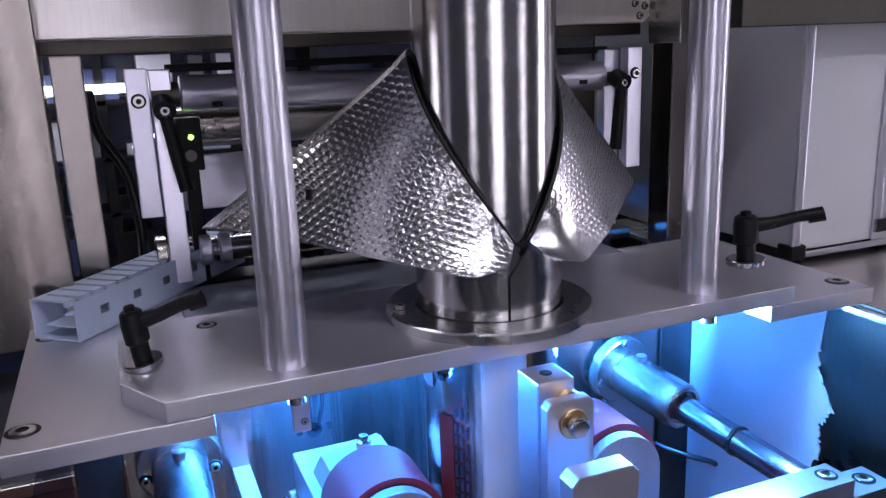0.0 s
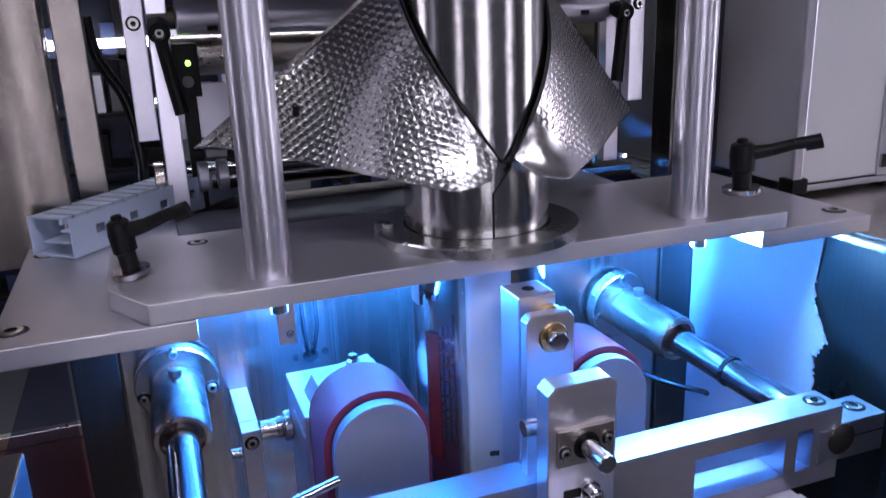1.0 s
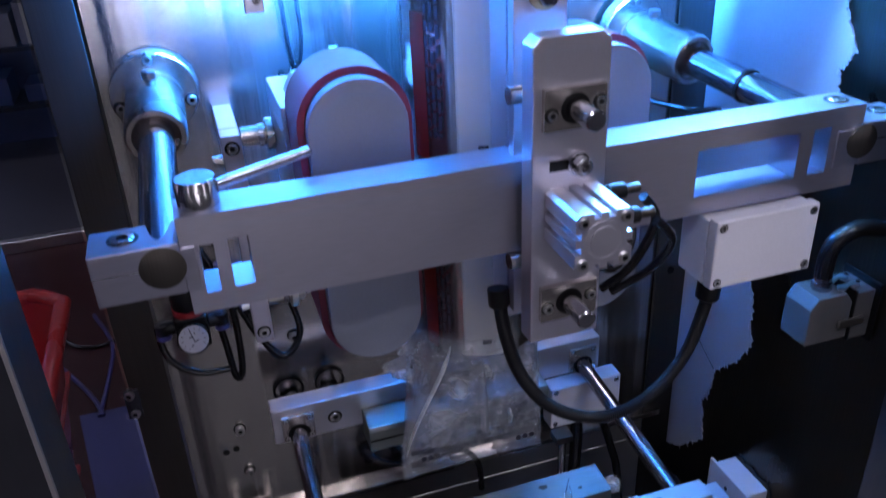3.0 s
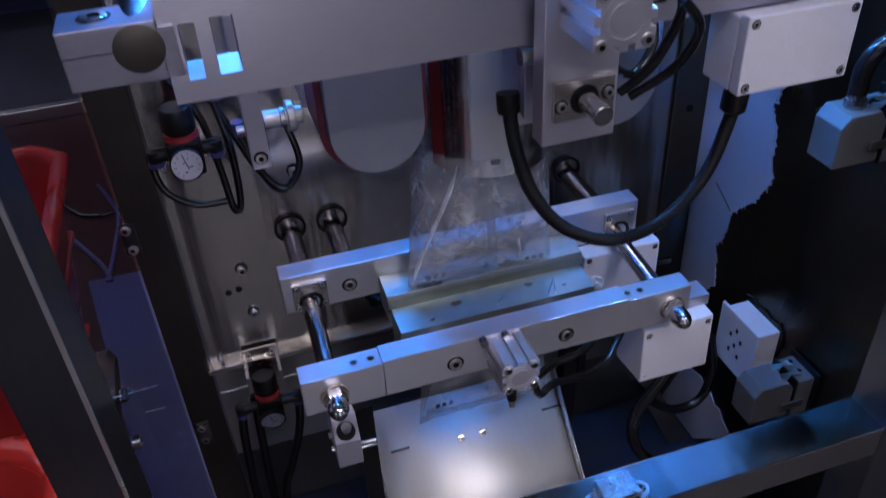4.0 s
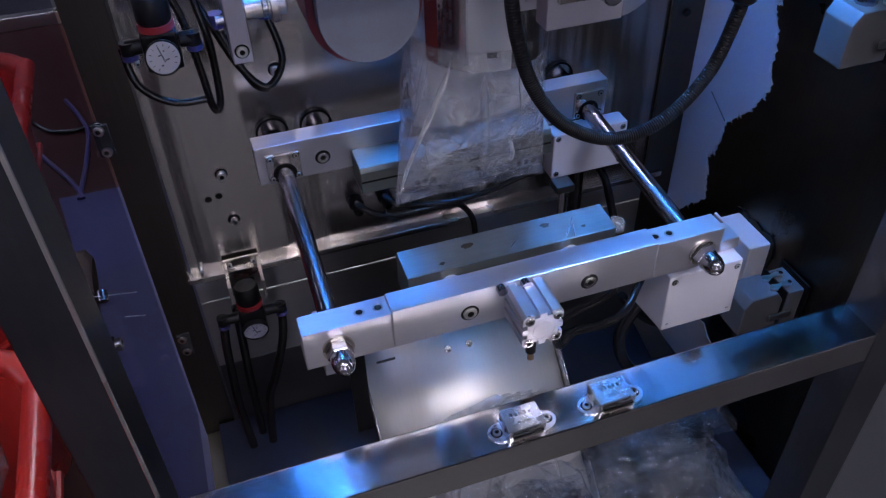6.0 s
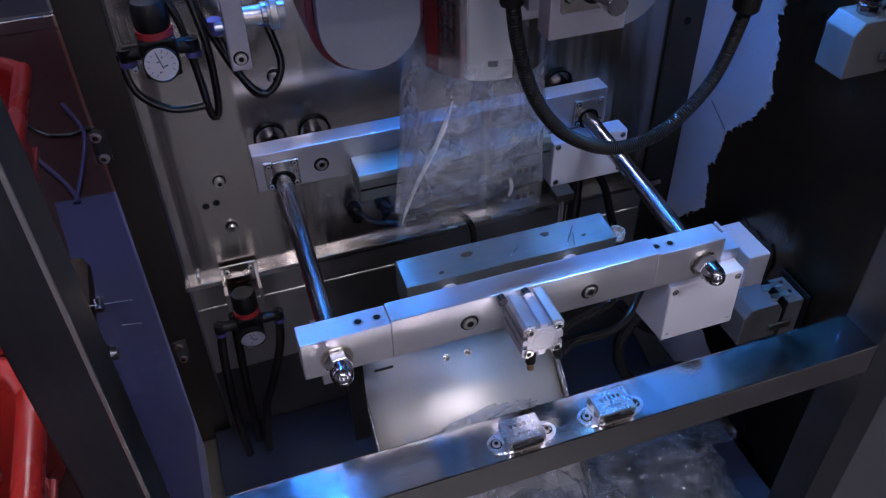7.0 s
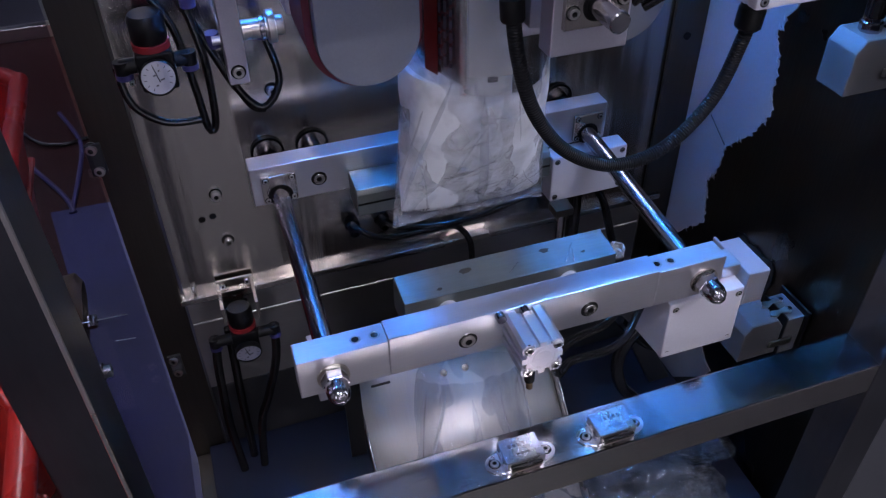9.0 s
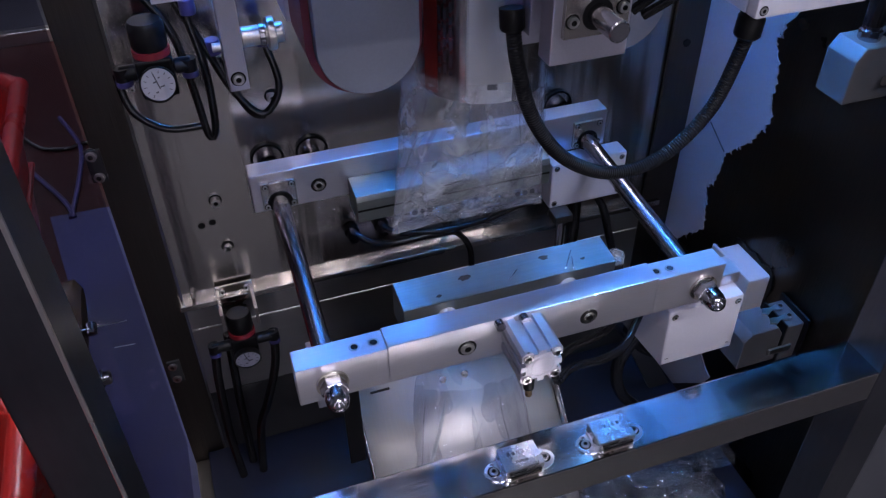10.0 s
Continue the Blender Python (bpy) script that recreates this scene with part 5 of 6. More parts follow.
def regulator(x, y, z, s, lean, up, gs, reach=0.034):
    ga = Vector((0, -1, up))
    ob = empty("air_regulator", "black air regulator with red ring and round gauge", "air regulator", "air regulators")
    part("knob", lathe(BM(), (0, 0, 0.020), (0, 0, 1), ((0, 0.017), (0.004, 0.0185), (0.026, 0.0185), (0.030, 0.016), (0.030, 0)), 24), BLACK, ob)
    part("ring", lathe(BM(), (0, 0, 0.013), (0, 0, 1), ((0, 0.0165), (0, 0.0195), (0.007, 0.0195), (0.007, 0.0165)), 24), RED_RING, ob, "dark red lock ring")
    part("body", box(BM(), -0.019, 0.019, -0.018, 0.018, -0.030, 0.013, 0.003), BLACK, ob)
    g = part("gauge", lathe(BM(), (0, -0.018, -0.012), ga, ((0, 0.010), (0.006, 0.0195 * gs), (0.014, 0.0200 * gs), (0.0155, 0.0185 * gs), (0.0135, 0.0180 * gs)), 32), BLACK, ob)
    part("dial", lathe(BM(), (0, -0.018, -0.012), ga, ((0.0134, 0.0182 * gs), (0.0136, 0)), 32), DIAL, g, "white dial with needle")
    q = ga.to_track_quat("Z", "Y").to_matrix().to_4x4()
    nd = BM()
    box(nd, -0.0007, 0.0007, -0.005, 0.013, 0.0142, 0.0146, 0)
    for bx, by, bw in ((-0.004, 0.003, 0.004), (0.001, -0.004, 0.005), (-0.006, -0.008, 0.003), (0.003, 0.006, 0.002)):
        box(nd, bx, bx + bw, by, by + 0.0016, 0.0140, 0.0145, 0)
    for k in range(11):
        a = radians(-135 + 27 * k)
        bm2 = BM()
        box(bm2, -0.0004, 0.0004, 0.0125, 0.0155, 0.01385, 0.0141, 0)
        bmesh.ops.rotate(bm2, verts=bm2.verts, matrix=Matrix.Rotation(a, 3, "Z"))
        tmp = bpy.data.meshes.new("tick")
        bm2.to_mesh(tmp)
        bm2.free()
        nd.from_mesh(tmp)
    bmesh.ops.transform(nd, matrix=Matrix.Translation((0, -0.018, -0.012)) @ q @ Matrix.Diagonal((gs, gs, 1, 1)) @ pose(0, 0, 0, 0, 0, 15), verts=nd.verts)
    part("needle", nd, INK, g)
    for sx in (-1, 1):
        e = part("elbow", rod(BM(), (sx * 0.019, 0, -0.005), (sx * (reach + 0.003), 0, -0.005), 0.0085, n=16, chamfer=0.001), BLACK, ob)
        part("push_ring", rod(BM(), (sx * reach, 0, -0.012), (sx * reach, 0, -0.018), 0.0090, n=18), PURPLE, e, "violet push ring")
        part("elbow_leg", rod(BM(), (sx * reach, 0, 0.002), (sx * reach, 0, -0.012), 0.0085, n=18), BLACK, e)
    ob.matrix_basis = pose(x, y, z, lean, 0, 0) @ Matrix.Diagonal((s, s, s, 1))
    return ob


regulator(-0.2610, 0.146, -0.393, 0.86, 0, 0.30, 0.94)
regulator(-0.2410, 0.160, -0.770, 0.82, -6, -0.22, 0.98, 0.044)
bracket = empty("regulator_bracket", "bent steel bracket with two screws behind the regulator", "bracket")
part("plate", box(BM(), -0.2610, -0.2170, 0.1975, 0.2005, -0.760, -0.713, 0.001), STEEL, bracket)
for bx in (-0.2610, -0.2210):
    part("ear", box(BM(), bx, bx + 0.004, 0.150, 0.1973, -0.742, -0.716, 0.0008), STEEL, bracket)
for bx in (-0.2535, -0.2245):
    cap_screw(bracket, (bx, 0.1973, -0.721), (0, -1, 0.3), 0.0034, 0.004)
for pts in ([(-0.297, 0.163, -0.405), (-0.292, 0.155, -0.440), (-0.265, 0.150, -0.462), (-0.232, 0.150, -0.465)],
            [(-0.262, 0.165, -0.33), (-0.240, 0.155, -0.37), (-0.232, 0.150, -0.43), (-0.228, 0.148, -0.475), (-0.220, 0.150, -0.47), (-0.218, 0.155, -0.41), (-0.225, 0.165, -0.36)],
            [(-0.240, 0.175, -0.33), (-0.215, 0.165, -0.39), (-0.195, 0.158, -0.44), (-0.172, 0.152, -0.465), (-0.152, 0.155, -0.440), (-0.158, 0.165, -0.40)],
            [(-0.205, 0.165, -0.405), (-0.198, 0.160, -0.43), (-0.183, 0.155, -0.462), (-0.17, 0.155, -0.468)],
            [(-0.277, 0.160, -0.782), (-0.281, 0.157, -0.815), (-0.284, 0.155, -0.869), (-0.286, 0.153, -0.932), (-0.282, 0.14, -1.005)],
            [(-0.205, 0.160, -0.782), (-0.208, 0.157, -0.811), (-0.215, 0.155, -0.841), (-0.231, 0.153, -0.890), (-0.245, 0.15, -0.927), (-0.255, 0.14, -1.005)],
            [(-0.259, 0.180, -0.775), (-0.261, 0.176, -0.83), (-0.264, 0.170, -0.90), (-0.266, 0.16, -1.005)]):
    hz = BM()
    tube_path(hz, pts, 0.0056 if pts[0][2] < -0.7 else 0.0038, 12)
    thing("air_hose", hz, RUBBER, "black air hose at the regulator", "hose", "air hoses")
for x, z in ((-0.222, -0.358), (-0.207, -0.400), (-0.160, -0.398)):
    thing("hose_fitting", rod(BM(), (x, 0.166, z), (x, 0.166, z + 0.014), 0.0072, n=16), PURPLE, "small violet plastic hose fitting", "fitting", "hose fittings")

# ---- chute, belt and things below ----
chute = empty("bag_chute", "bent stainless steel bag chute", "chute")


def chute_pt(x, s, h=0.0):
    """s from 0 at the back to 1 at the front; h above the tray."""
    return Vector((x, 0.090 - 0.21 * s - 0.7 * h, -0.765 - 0.21 * s + 0.7 * h))


tray = BM()
sheet(tray, lambda u, v: chute_pt(-0.130 + 0.244 * u, v), 3, 3)
tr_ob = part("tray", tray, TRAY, chute)
sol = tr_ob.modifiers.new("thickness", "SOLIDIFY")
sol.thickness = 0.002
for x in (-0.130, 0.114):
    sd = BM()
    sheet(sd, lambda u, v: chute_pt(x, v, 0.022 * u), 2, 3)
    o = part("side_lip", sd, STEEL_H, chute)
    sol = o.modifiers.new("thickness", "SOLIDIFY")
    sol.thickness = 0.002
for x in (-0.022, 0.006):
    part("rivet", lathe(BM(), chute_pt(x, 0.20, 0.001), (0, -0.7, 0.7), ((0, 0.005), (0.002, 0.0045), (0.003, 0.0)), 14), BOLT, chute)
for x in (-0.10, 0.10):
    part("chute_leg", box(BM(), x - 0.012, x + 0.012, 0.05, 0.074, -1.02, -0.800, 0.001), STEEL_DARK, chute)

belt = empty("conveyor", "dark navy conveyor belt under the chute", "conveyor")
part("belt", box(BM(), -0.3255, 0.3655, -0.1735, 0.2005, -1.030, -1.012, 0.002), NAVY, belt)
part("belt_frame", box(BM(), -0.290, 0.335, -0.168, 0.188, -1.09, -1.037, 0.002), STEEL_DARK, belt)
for x in (-0.27, 0.30):
    for y in (-0.15, 0.16):
        part("belt_leg", box(BM(), x - 0.015, x + 0.015, y - 0.015, y + 0.015, FLOOR, -1.09, 0.002), STEEL_DARK, belt)
thing("support_strut", prism(BM(), [(0.210, -0.770), (0.234, -0.770), (0.360, -1.0115), (0.326, -1.0115)], "y", 0.096, 0.104, 0.001), DARK_PAINT, "dark slanting steel strut beside the conveyor", "bracket")

# guide block at the chute's upper corner, with a dark bore and side screws
mech = empty("jaw_stop", "grey aluminium guide block with a dark bore and side screws", "machine part")
part("block", prism(BM(), [(-0.045, -0.655), (-0.033, -0.627), (0.000, -0.640), (0.000, -0.690), (-0.045, -0.690)], "x", -0.182, -0.156, 0.001), ALU, mech)
part("bore", rod(BM(), (-0.169, -0.0440, -0.6405), (-0.169, -0.0385, -0.6430), 0.0095, n=24), BLACK, mech, "dark round bore")
part("stop_rod", rod(BM(), (-0.169, -0.052, -0.625), (-0.169, -0.036, -0.650), 0.0055, n=18), CHROME, mech)
for z in (-0.667, -0.673):
    part("pin", rod(BM(), (-0.156, -0.040, z), (-0.140, -0.040, z), 0.0022, n=12), CHROME, mech)
cap_screw(mech, (-0.182, -0.030, -0.655), (-1, 0, 0), 0.0032, 0.004)
cap_screw(mech, (-0.182, -0.030, -0.676), (-1, 0, 0), 0.0032, 0.004)
# Unseen supports added, black to pass for the shade beside the tray
part("foot", box(BM(), -0.152, -0.133, 0.002, 0.006, -0.858, -0.664, 0.001), BLACK, mech)
part("foot", box(BM(), -0.170, -0.1525, 0.0005, 0.006, -0.688, -0.664, 0.001), BLACK, mech)

# bright steel post behind the front jaw, on a block at the chute
sensor = empty("sensor", "small round steel sensor post on a bracket", "sensor")
part("post", rod(BM(), (0.135, 0.080, -0.625), (0.135, 0.080, -0.720), 0.0050, n=18, chamfer=0.0006), CHROME, sensor)
part("cap", box(BM(), 0.124, 0.146, 0.072, 0.092, -0.6248, -0.6150, 0.001), STEEL_DARK, sensor)
part("arm", box(BM(), 0.126, 0.144, 0.070, 0.090, -1.0115, -0.7202, 0.001), BLACK, sensor)

# magnetic catches on the front beam


def catch(x):
    ob = empty("magnetic_catch", "shiny stamped steel magnetic door catch", "catch", "magnetic catches on the beam")
    part("case", box(BM(), -0.0165, 0.0165, -0.010, 0.014, 0, 0.0135, 0.0010), CATCH, ob)
    for sx in (-1, 1):
        ear = BM()
        fo = [(sx * 0.0168 + sx * 0.0135 * max(0, math.sin(a)), 0.002 + 0.0100 * math.cos(a)) for a in np.linspace(0, math.pi, 16)]
        prism(ear, fo, "z", 0.0, 0.0012)
        e = part("ear", ear, CATCH, ob)
        cap_screw(e, (sx * 0.0225, 0.002, 0.0012), (0, 0, 1), 0.0036, 0.002)
    part("pole", box(BM(), -0.0135, 0.0135, -0.0125, -0.0102, 0.0035, 0.0055, 0.0003), STEEL, ob)
    part("pole", box(BM(), -0.0135, 0.0135, -0.0125, -0.0102, 0.0075, 0.0095, 0.0003), BLACK, ob)
    rr = random.Random(round(x * 1000))
    for k in range(5):
        part("stamp", box(BM(), -0.010 + 0.004 * k, -0.0075 + 0.004 * k, 0.004, 0.006 + rr.uniform(0, 0.002), 0.0134, 0.0138, 0), CHROME, ob)
    for k in range(3):
        part("stamp", box(BM(), -0.006 + 0.004 * k, -0.003 + 0.004 * k, -0.004, -0.0015, 0.0134, 0.0138, 0), CHROME, ob)
    ob.location = (x, -0.2245, -0.612)


catch(-0.0463)
catch(0.0355)

# door leaf of clear acrylic on the left side, and its hinge bolts
pane = empty("side_door", "clear acrylic side door with bolts", "door")
part("pane", box(BM(), -0.352, -0.348, -0.159, 0.200, -0.98, -0.06, 0), TINTED, pane)
front_door = empty("front_door", "open clear acrylic front door leaf", "door")
part("pane", box(BM(), -0.75, -0.3715, -0.221, -0.216, -1.10, -0.32, 0), ACRYLIC, front_door)
for y, z in ((-0.0865, -0.538),):
    cap_screw(pane, (-0.348, y, z), (1, 0, 0), 0.0055, 0.006)
grip = BM()
lathe(grip, (0, 0, 0), (-1, 0, 0), ((0, 0.010), (0.006, 0.013), (0.022, 0.0125), (0.030, 0.009), (0.033, 0)), 28)
bmesh.ops.transform(grip, matrix=pose(-0.3525, -0.052, -0.506, 8, 0, 0) @ Matrix.Diagonal((1, 3.6, 1.0, 1)), verts=grip.verts)
part("door_handle", grip, GRIP, pane, "brown oval plastic door grip")
part("grip_bolt", rod(BM(), (-0.346, -0.073, -0.502), (-0.346, -0.065, -0.498), 0.004, n=14), CHROME, pane)
# two thin pale lines across the pane
for (ya, za), (yb, zb) in (((-0.116, -0.458), (0.083, -0.632)), ((-0.010, -0.579), (0.083, -0.666))):
    part("scratch", rod(BM(), (-0.3474, ya, za), (-0.3474, yb, zb), 0.0004, n=6), PALE_INK, pane, "thin pale line")

# ---- behind the plate: film rollers and bracket ----
rack = empty("film_rack", "aluminium film roller rack with black clamp levers", "film rack")


def side_arm(x, s):
    part("arm", box(BM(), x - 0.010, x + 0.010, 0.248, 0.264, 0.070, 0.212, 0.0012), ALU, rack)
    part("arm", box(BM(), x + s * 0.022 - 0.010, x + s * 0.022 + 0.010, 0.2645, 0.280, -0.004, 0.210, 0.0012), ALU, rack)
    cap_screw(rack, (x, 0.248, 0.182), (0, -1, 0), 0.0052, 0.004)
    lv = BM()
    rod(lv, (x + s * 0.022, 0.256, 0.178), (x + s * 0.022, 0.238, 0.172), 0.0105, n=18)
    rod(lv, (x + s * 0.022, 0.244, 0.170), (x + s * 0.034, 0.236, 0.095), 0.0062, 0.0072, n=14)
    h = part("clamp_lever", lv, BLACK, rack, "black clamping lever")
    cap_screw(h, (x + s * 0.022, 0.238, 0.172), (0, -1, 0.2), 0.0042, 0.002)


side_arm(-0.245, 1)
side_arm(0.312, -1)
part("roller", rod(BM(), (-0.205, 0.275, 0.186), (0.280, 0.275, 0.180), 0.0175, n=36, chamfer=0.001), ALU, rack, "satin aluminium film roller")
for x, z in ((-0.222, 0.186), (0.286, 0.180)):
    part("roller_end", rod(BM(), (x - 0.010, 0.275, z), (x + 0.016, 0.275, z), 0.0115, n=24), STEEL_DARK, rack)
for x in (-0.172, 0.247):
    part("mark", box(BM(), x - 0.005, x + 0.005, 0.2566, 0.2582, 0.172, 0.177, 0), BLACK, rack, "small black mark")
part("dark_bar", box(BM(), -0.215, 0.30, 0.290, 0.306, 0.206, 0.214, 0.001), BLACK, rack)
part("roller", rod(BM(), (-0.22, 0.36, 0.145), (0.30, 0.36, 0.140), 0.022, n=36), STEEL, rack)
part("roller", rod(BM(), (-0.22, 0.33, 0.012), (0.30, 0.33, 0.010), 0.014, n=32), CHROME, rack, "polished lower roller")
part("backboard", box(BM(), -0.225, 0.02, 0.345, 0.352, 0.055, 0.115, 0.001), ALU, rack, "pale sheet behind the rollers")
for x, r, m in ((-0.226, 0.012, BRASS), (-0.240, 0.020, STEEL), (-0.196, 0.016, ALU), (-0.176, 0.017, ALU)):
    part("roller_ring", rod(BM(), (x - 0.005, 0.290, 0.022), (x + 0.006, 0.290, 0.022), r, n=28, chamfer=0.001), m, rack)
part("side_sheet", box(BM(), 0.285, 0.29, 0.300, 0.50, -0.02, 0.24, 0.001), STEEL_DARK, rack)
part("foot", box(BM(), -0.26, 0.335, 0.285, 0.345, -0.030, -0.016, 0.001), STEEL_DARK, rack)
sens = empty("photo_sensor", "small black photo sensor with green light", "sensor")
part("body", box(BM(), -0.212, -0.186, 0.300, 0.318, 0.105, 0.160, 0.001), BLACK, sens)
part("led", rod(BM(), (-0.197, 0.2995, 0.140), (-0.197, 0.298, 0.140), 0.0028, n=12), LED_GREEN, sens, "glowing green light")
part("knob", rod(BM(), (-0.199, 0.2995, 0.121), (-0.199, 0.296, 0.121), 0.006, n=16), GREY_PAINT, sens)
part("stand", box(BM(), -0.206, -0.192, 0.302, 0.316, -0.0155, 0.1048, 0.001), BLACK, sens)
lg = BM()
tube_path(lg, [(-0.29, 0.33, 0.19), (-0.285, 0.335, 0.15), (-0.262, 0.34, 0.10), (-0.255, 0.34, 0.03), (-0.262, 0.34, -0.014)], 0.006, 12)
thing("cable", lg, RUBBER, "thick black cable behind the film rack", "cable")

# silver case standing on the side table
case = empty("silver_case", "silver aluminium-edged equipment case", "case")
part("shell", box(BM(), 0.424, 0.86, 0.100, 0.235, -0.020, 0.30, 0.004), CASE, case)
for x in (0.428, 0.551, 0.563):
    part("edge", box(BM(), x - 0.0065, x + 0.0065, 0.0965, 0.0998, -0.020, 0.30, 0.002), ALU, case)
part("edge", box(BM(), 0.424, 0.86, 0.0960, 0.0998, -0.028, -0.0205, 0.002), ALU, case)
part("latch", box(BM(), 0.545, 0.569, 0.0925, 0.0962, -0.010, 0.006, 0.001), CHROME, case)
for x in (0.436, 0.58, 0.82):
    part("foot", box(BM(), x - 0.012, x + 0.012, 0.105, 0.130, -0.0335, -0.0285, 0.002), BLACK, case)
part("corner", box(BM(), 0.4198, 0.442, 0.0945, 0.118, -0.0300, -0.012, 0.003), BLACK, case, "black plastic corner")
cab = empty("grey_cabinet", "dark grey machine cabinet behind the case", "cabinet")
part("body", box(BM(), 0.412, 0.95, 0.259, 0.60, -0.033, 0.60, 0.003), GREY_PAINT, cab)
part("door_panel", box(BM(), 0.420, 0.94, 0.2545, 0.2588, -0.025, 0.59, 0.002), GREY_PAINT, cab)

# ---- tall red tubs with clear film scraps ----


def tub(m):
    """Tall plastic tub: tapered rounded walls with thickness, a rolled rim and a base."""
    ob = empty("red_tub", "bright red tapered plastic tub with rolled rim", "tub", "red plastic tubs")

    def ring(h, grow, inset):
        pts = []
        hx, hy, r = 0.24 + grow - inset, 0.20 + grow - inset, 0.05 + grow * 0.4
        for cx, cy, a0 in ((1, 1, 0), (-1, 1, 90), (-1, -1, 180), (1, -1, 270)):
            for k in range(7):
                a = radians(a0 + 15 * k)
                pts.append(Vector((cx * (hx - r) + r * math.cos(a), cy * (hy - r) + r * math.sin(a), h)))
        return pts
    wall = BM()
    rows = [[wall.verts.new(p) for p in ring(h, g, i)] for h, g, i in ((0, 0, 0), (0.30, 0.045, 0), (0.55, 0.080, 0), (0.55, 0.080, 0.004), (0.30, 0.045, 0.004), (0.012, 0, 0.004))]
    for lo, hi in zip(rows, rows[1:]):
        for k in range(28):
            q = wall.faces.new((lo[k], lo[(k + 1) % 28], hi[(k + 1) % 28], hi[k]))
            q.smooth = True
    part("wall", wall, RED_PLASTIC, ob)
    base = BM()
    base.faces.new([base.verts.new(p) for p in ring(0.012, 0, 0.006)])
    part("base", base, RED_PLASTIC, ob)
    pts = ring(0.556, 0.088, 0)
    part("rim", tube_path(BM(), pts + pts[:1], 0.016, 12), RED_PLASTIC, ob)
    for k in (0.18, 0.40):
        band = ring(k, 0.080 * k / 0.55 + 0.003, 0)
        part("rib", tube_path(BM(), band + band[:1], 0.006, 8), RED_PLASTIC, ob)
    ob.matrix_basis = m
    return ob


tub(pose(-0.824, 0.655, FLOOR + 0.003, 0, 0, 90))
tub(pose(-0.775, -0.15, FLOOR + 0.003, 0, 0, 90))

for pts, m, lab in (([(-0.86, 1.66, 0), (-0.75, 1.50, 0), (-0.70, 1.41, 0), (-0.64, 1.29, 0), (-0.61, 1.20, 0)], PURPLE, "violet cable lying on the red floor"),
                    ([(-0.90, 1.95, 0), (-0.74, 1.63, 0), (-0.66, 1.56, 0), (-0.58, 1.57, 0), (-0.40, 1.62, 0)], RUBBER, "black cable lying on the red floor"),
                    ([(-0.66, 1.75, 0), (-0.60, 1.56, 0), (-0.60, 1.40, 0), (-0.62, 1.20, 0)], PURPLE, "violet cable lying on the red floor")):
    hz = BM()
    tube_path(hz, [(x + 0.012, y + 0.10, FLOOR + 0.0085) for x, y, _ in pts], 0.006, 10)
    thing("floor_cable", hz, m, lab, "cable", "cables on the floor")
thing("floor_rail", box(BM(), -1.6, -0.2, 2.44, 2.48, FLOOR + 0.003, FLOOR + 0.05, 0.004), BRIGHT, "bright steel rail along the red floor", "rail")

# ---- film, bags and mist ----


def crumple(name, cx, cy, cz, lx, ly, lz, seed, n=26, label="", parent=None):
    """A loose crumpled clear bag."""
    noise_off = Vector((seed * 3.1, seed * 1.7, seed * 0.9))

    def f(u, v):
        a, b = 2 * math.pi * u, math.pi * (v - 0.5)
        d = Vector((math.cos(b) * math.cos(a), math.cos(b) * math.sin(a), math.sin(b)))
        k = 1 + 0.55 * noise.noise(d * 1.6 + noise_off) + 0.30 * abs(noise.noise(d * 5.0 + noise_off)) + 0.12 * noise.noise(d * 11 + noise_off)
        sq = Vector((math.copysign(abs(d.x) ** 0.6, d.x), math.copysign(abs(d.y) ** 0.6, d.y), d.z))
        return Vector((cx + lx * sq.x * k, cy + ly * sq.y * k, cz + lz * sq.z * k))
    bm = BM()
    sheet(bm, f, n, n, wrap=True)
    for q in bm.faces:
        q.smooth = (q.index + seed) % 3 != 0
    return bm


# heap of finished bags at the end of the conveyor
heap = empty("bag_heap", "heap of crumpled clear film bags on the conveyor", "plastic bags", kind="stuff")
rnd = random.Random(11)
for k in range(16):
    hx, hy = 0.075 + rnd.uniform(-0.14, 0.16), -0.085 + rnd.uniform(-0.10, 0.03)
    part("film_scrap", crumple("scrap", hx, hy, -0.985 + rnd.uniform(0, 0.035), rnd.uniform(0.05, 0.09), rnd.uniform(0.04, 0.07), rnd.uniform(0.02, 0.04), k + 2), CRINKLE, heap)

scraps = empty("film_scraps", "crumpled clear film scraps in the red tub", "plastic film", kind="stuff")
for k in range(9):
    part("film_scrap", crumple("scrap", -0.74 + rnd.uniform(-0.13, 0.16), -0.10 + rnd.uniform(-0.2, 0.2), -0.82 + rnd.uniform(0, 0.03), rnd.uniform(0.06, 0.10), rnd.uniform(0.05, 0.09), rnd.uniform(0.015, 0.03), k + 31), CRINKLE, scraps)
for k in range(4):
    part("film_scrap", crumple("scrap", -0.76 + rnd.uniform(-0.1, 0.1), -0.13 + rnd.uniform(-0.12, 0.12), -1.02 + rnd.uniform(0, 0.03), rnd.uniform(0.08, 0.12), rnd.uniform(0.08, 0.1), 0.05, k + 51), CRINKLE, scraps)


def bag_profile(v, deep=1.0):
    """Half width, half depth and depth offset of a hanging bag; v = 0 at the tube, 1 at the seal."""
    e = v ** 0.8
    return 0.0600 + (0.0815 - 0.0600) * e, 0.0600 * deep * (1 - v ** 1.6) + 0.0008, 0.010 * v


BAG_TOP, BAG_LEN = -0.372, 0.187


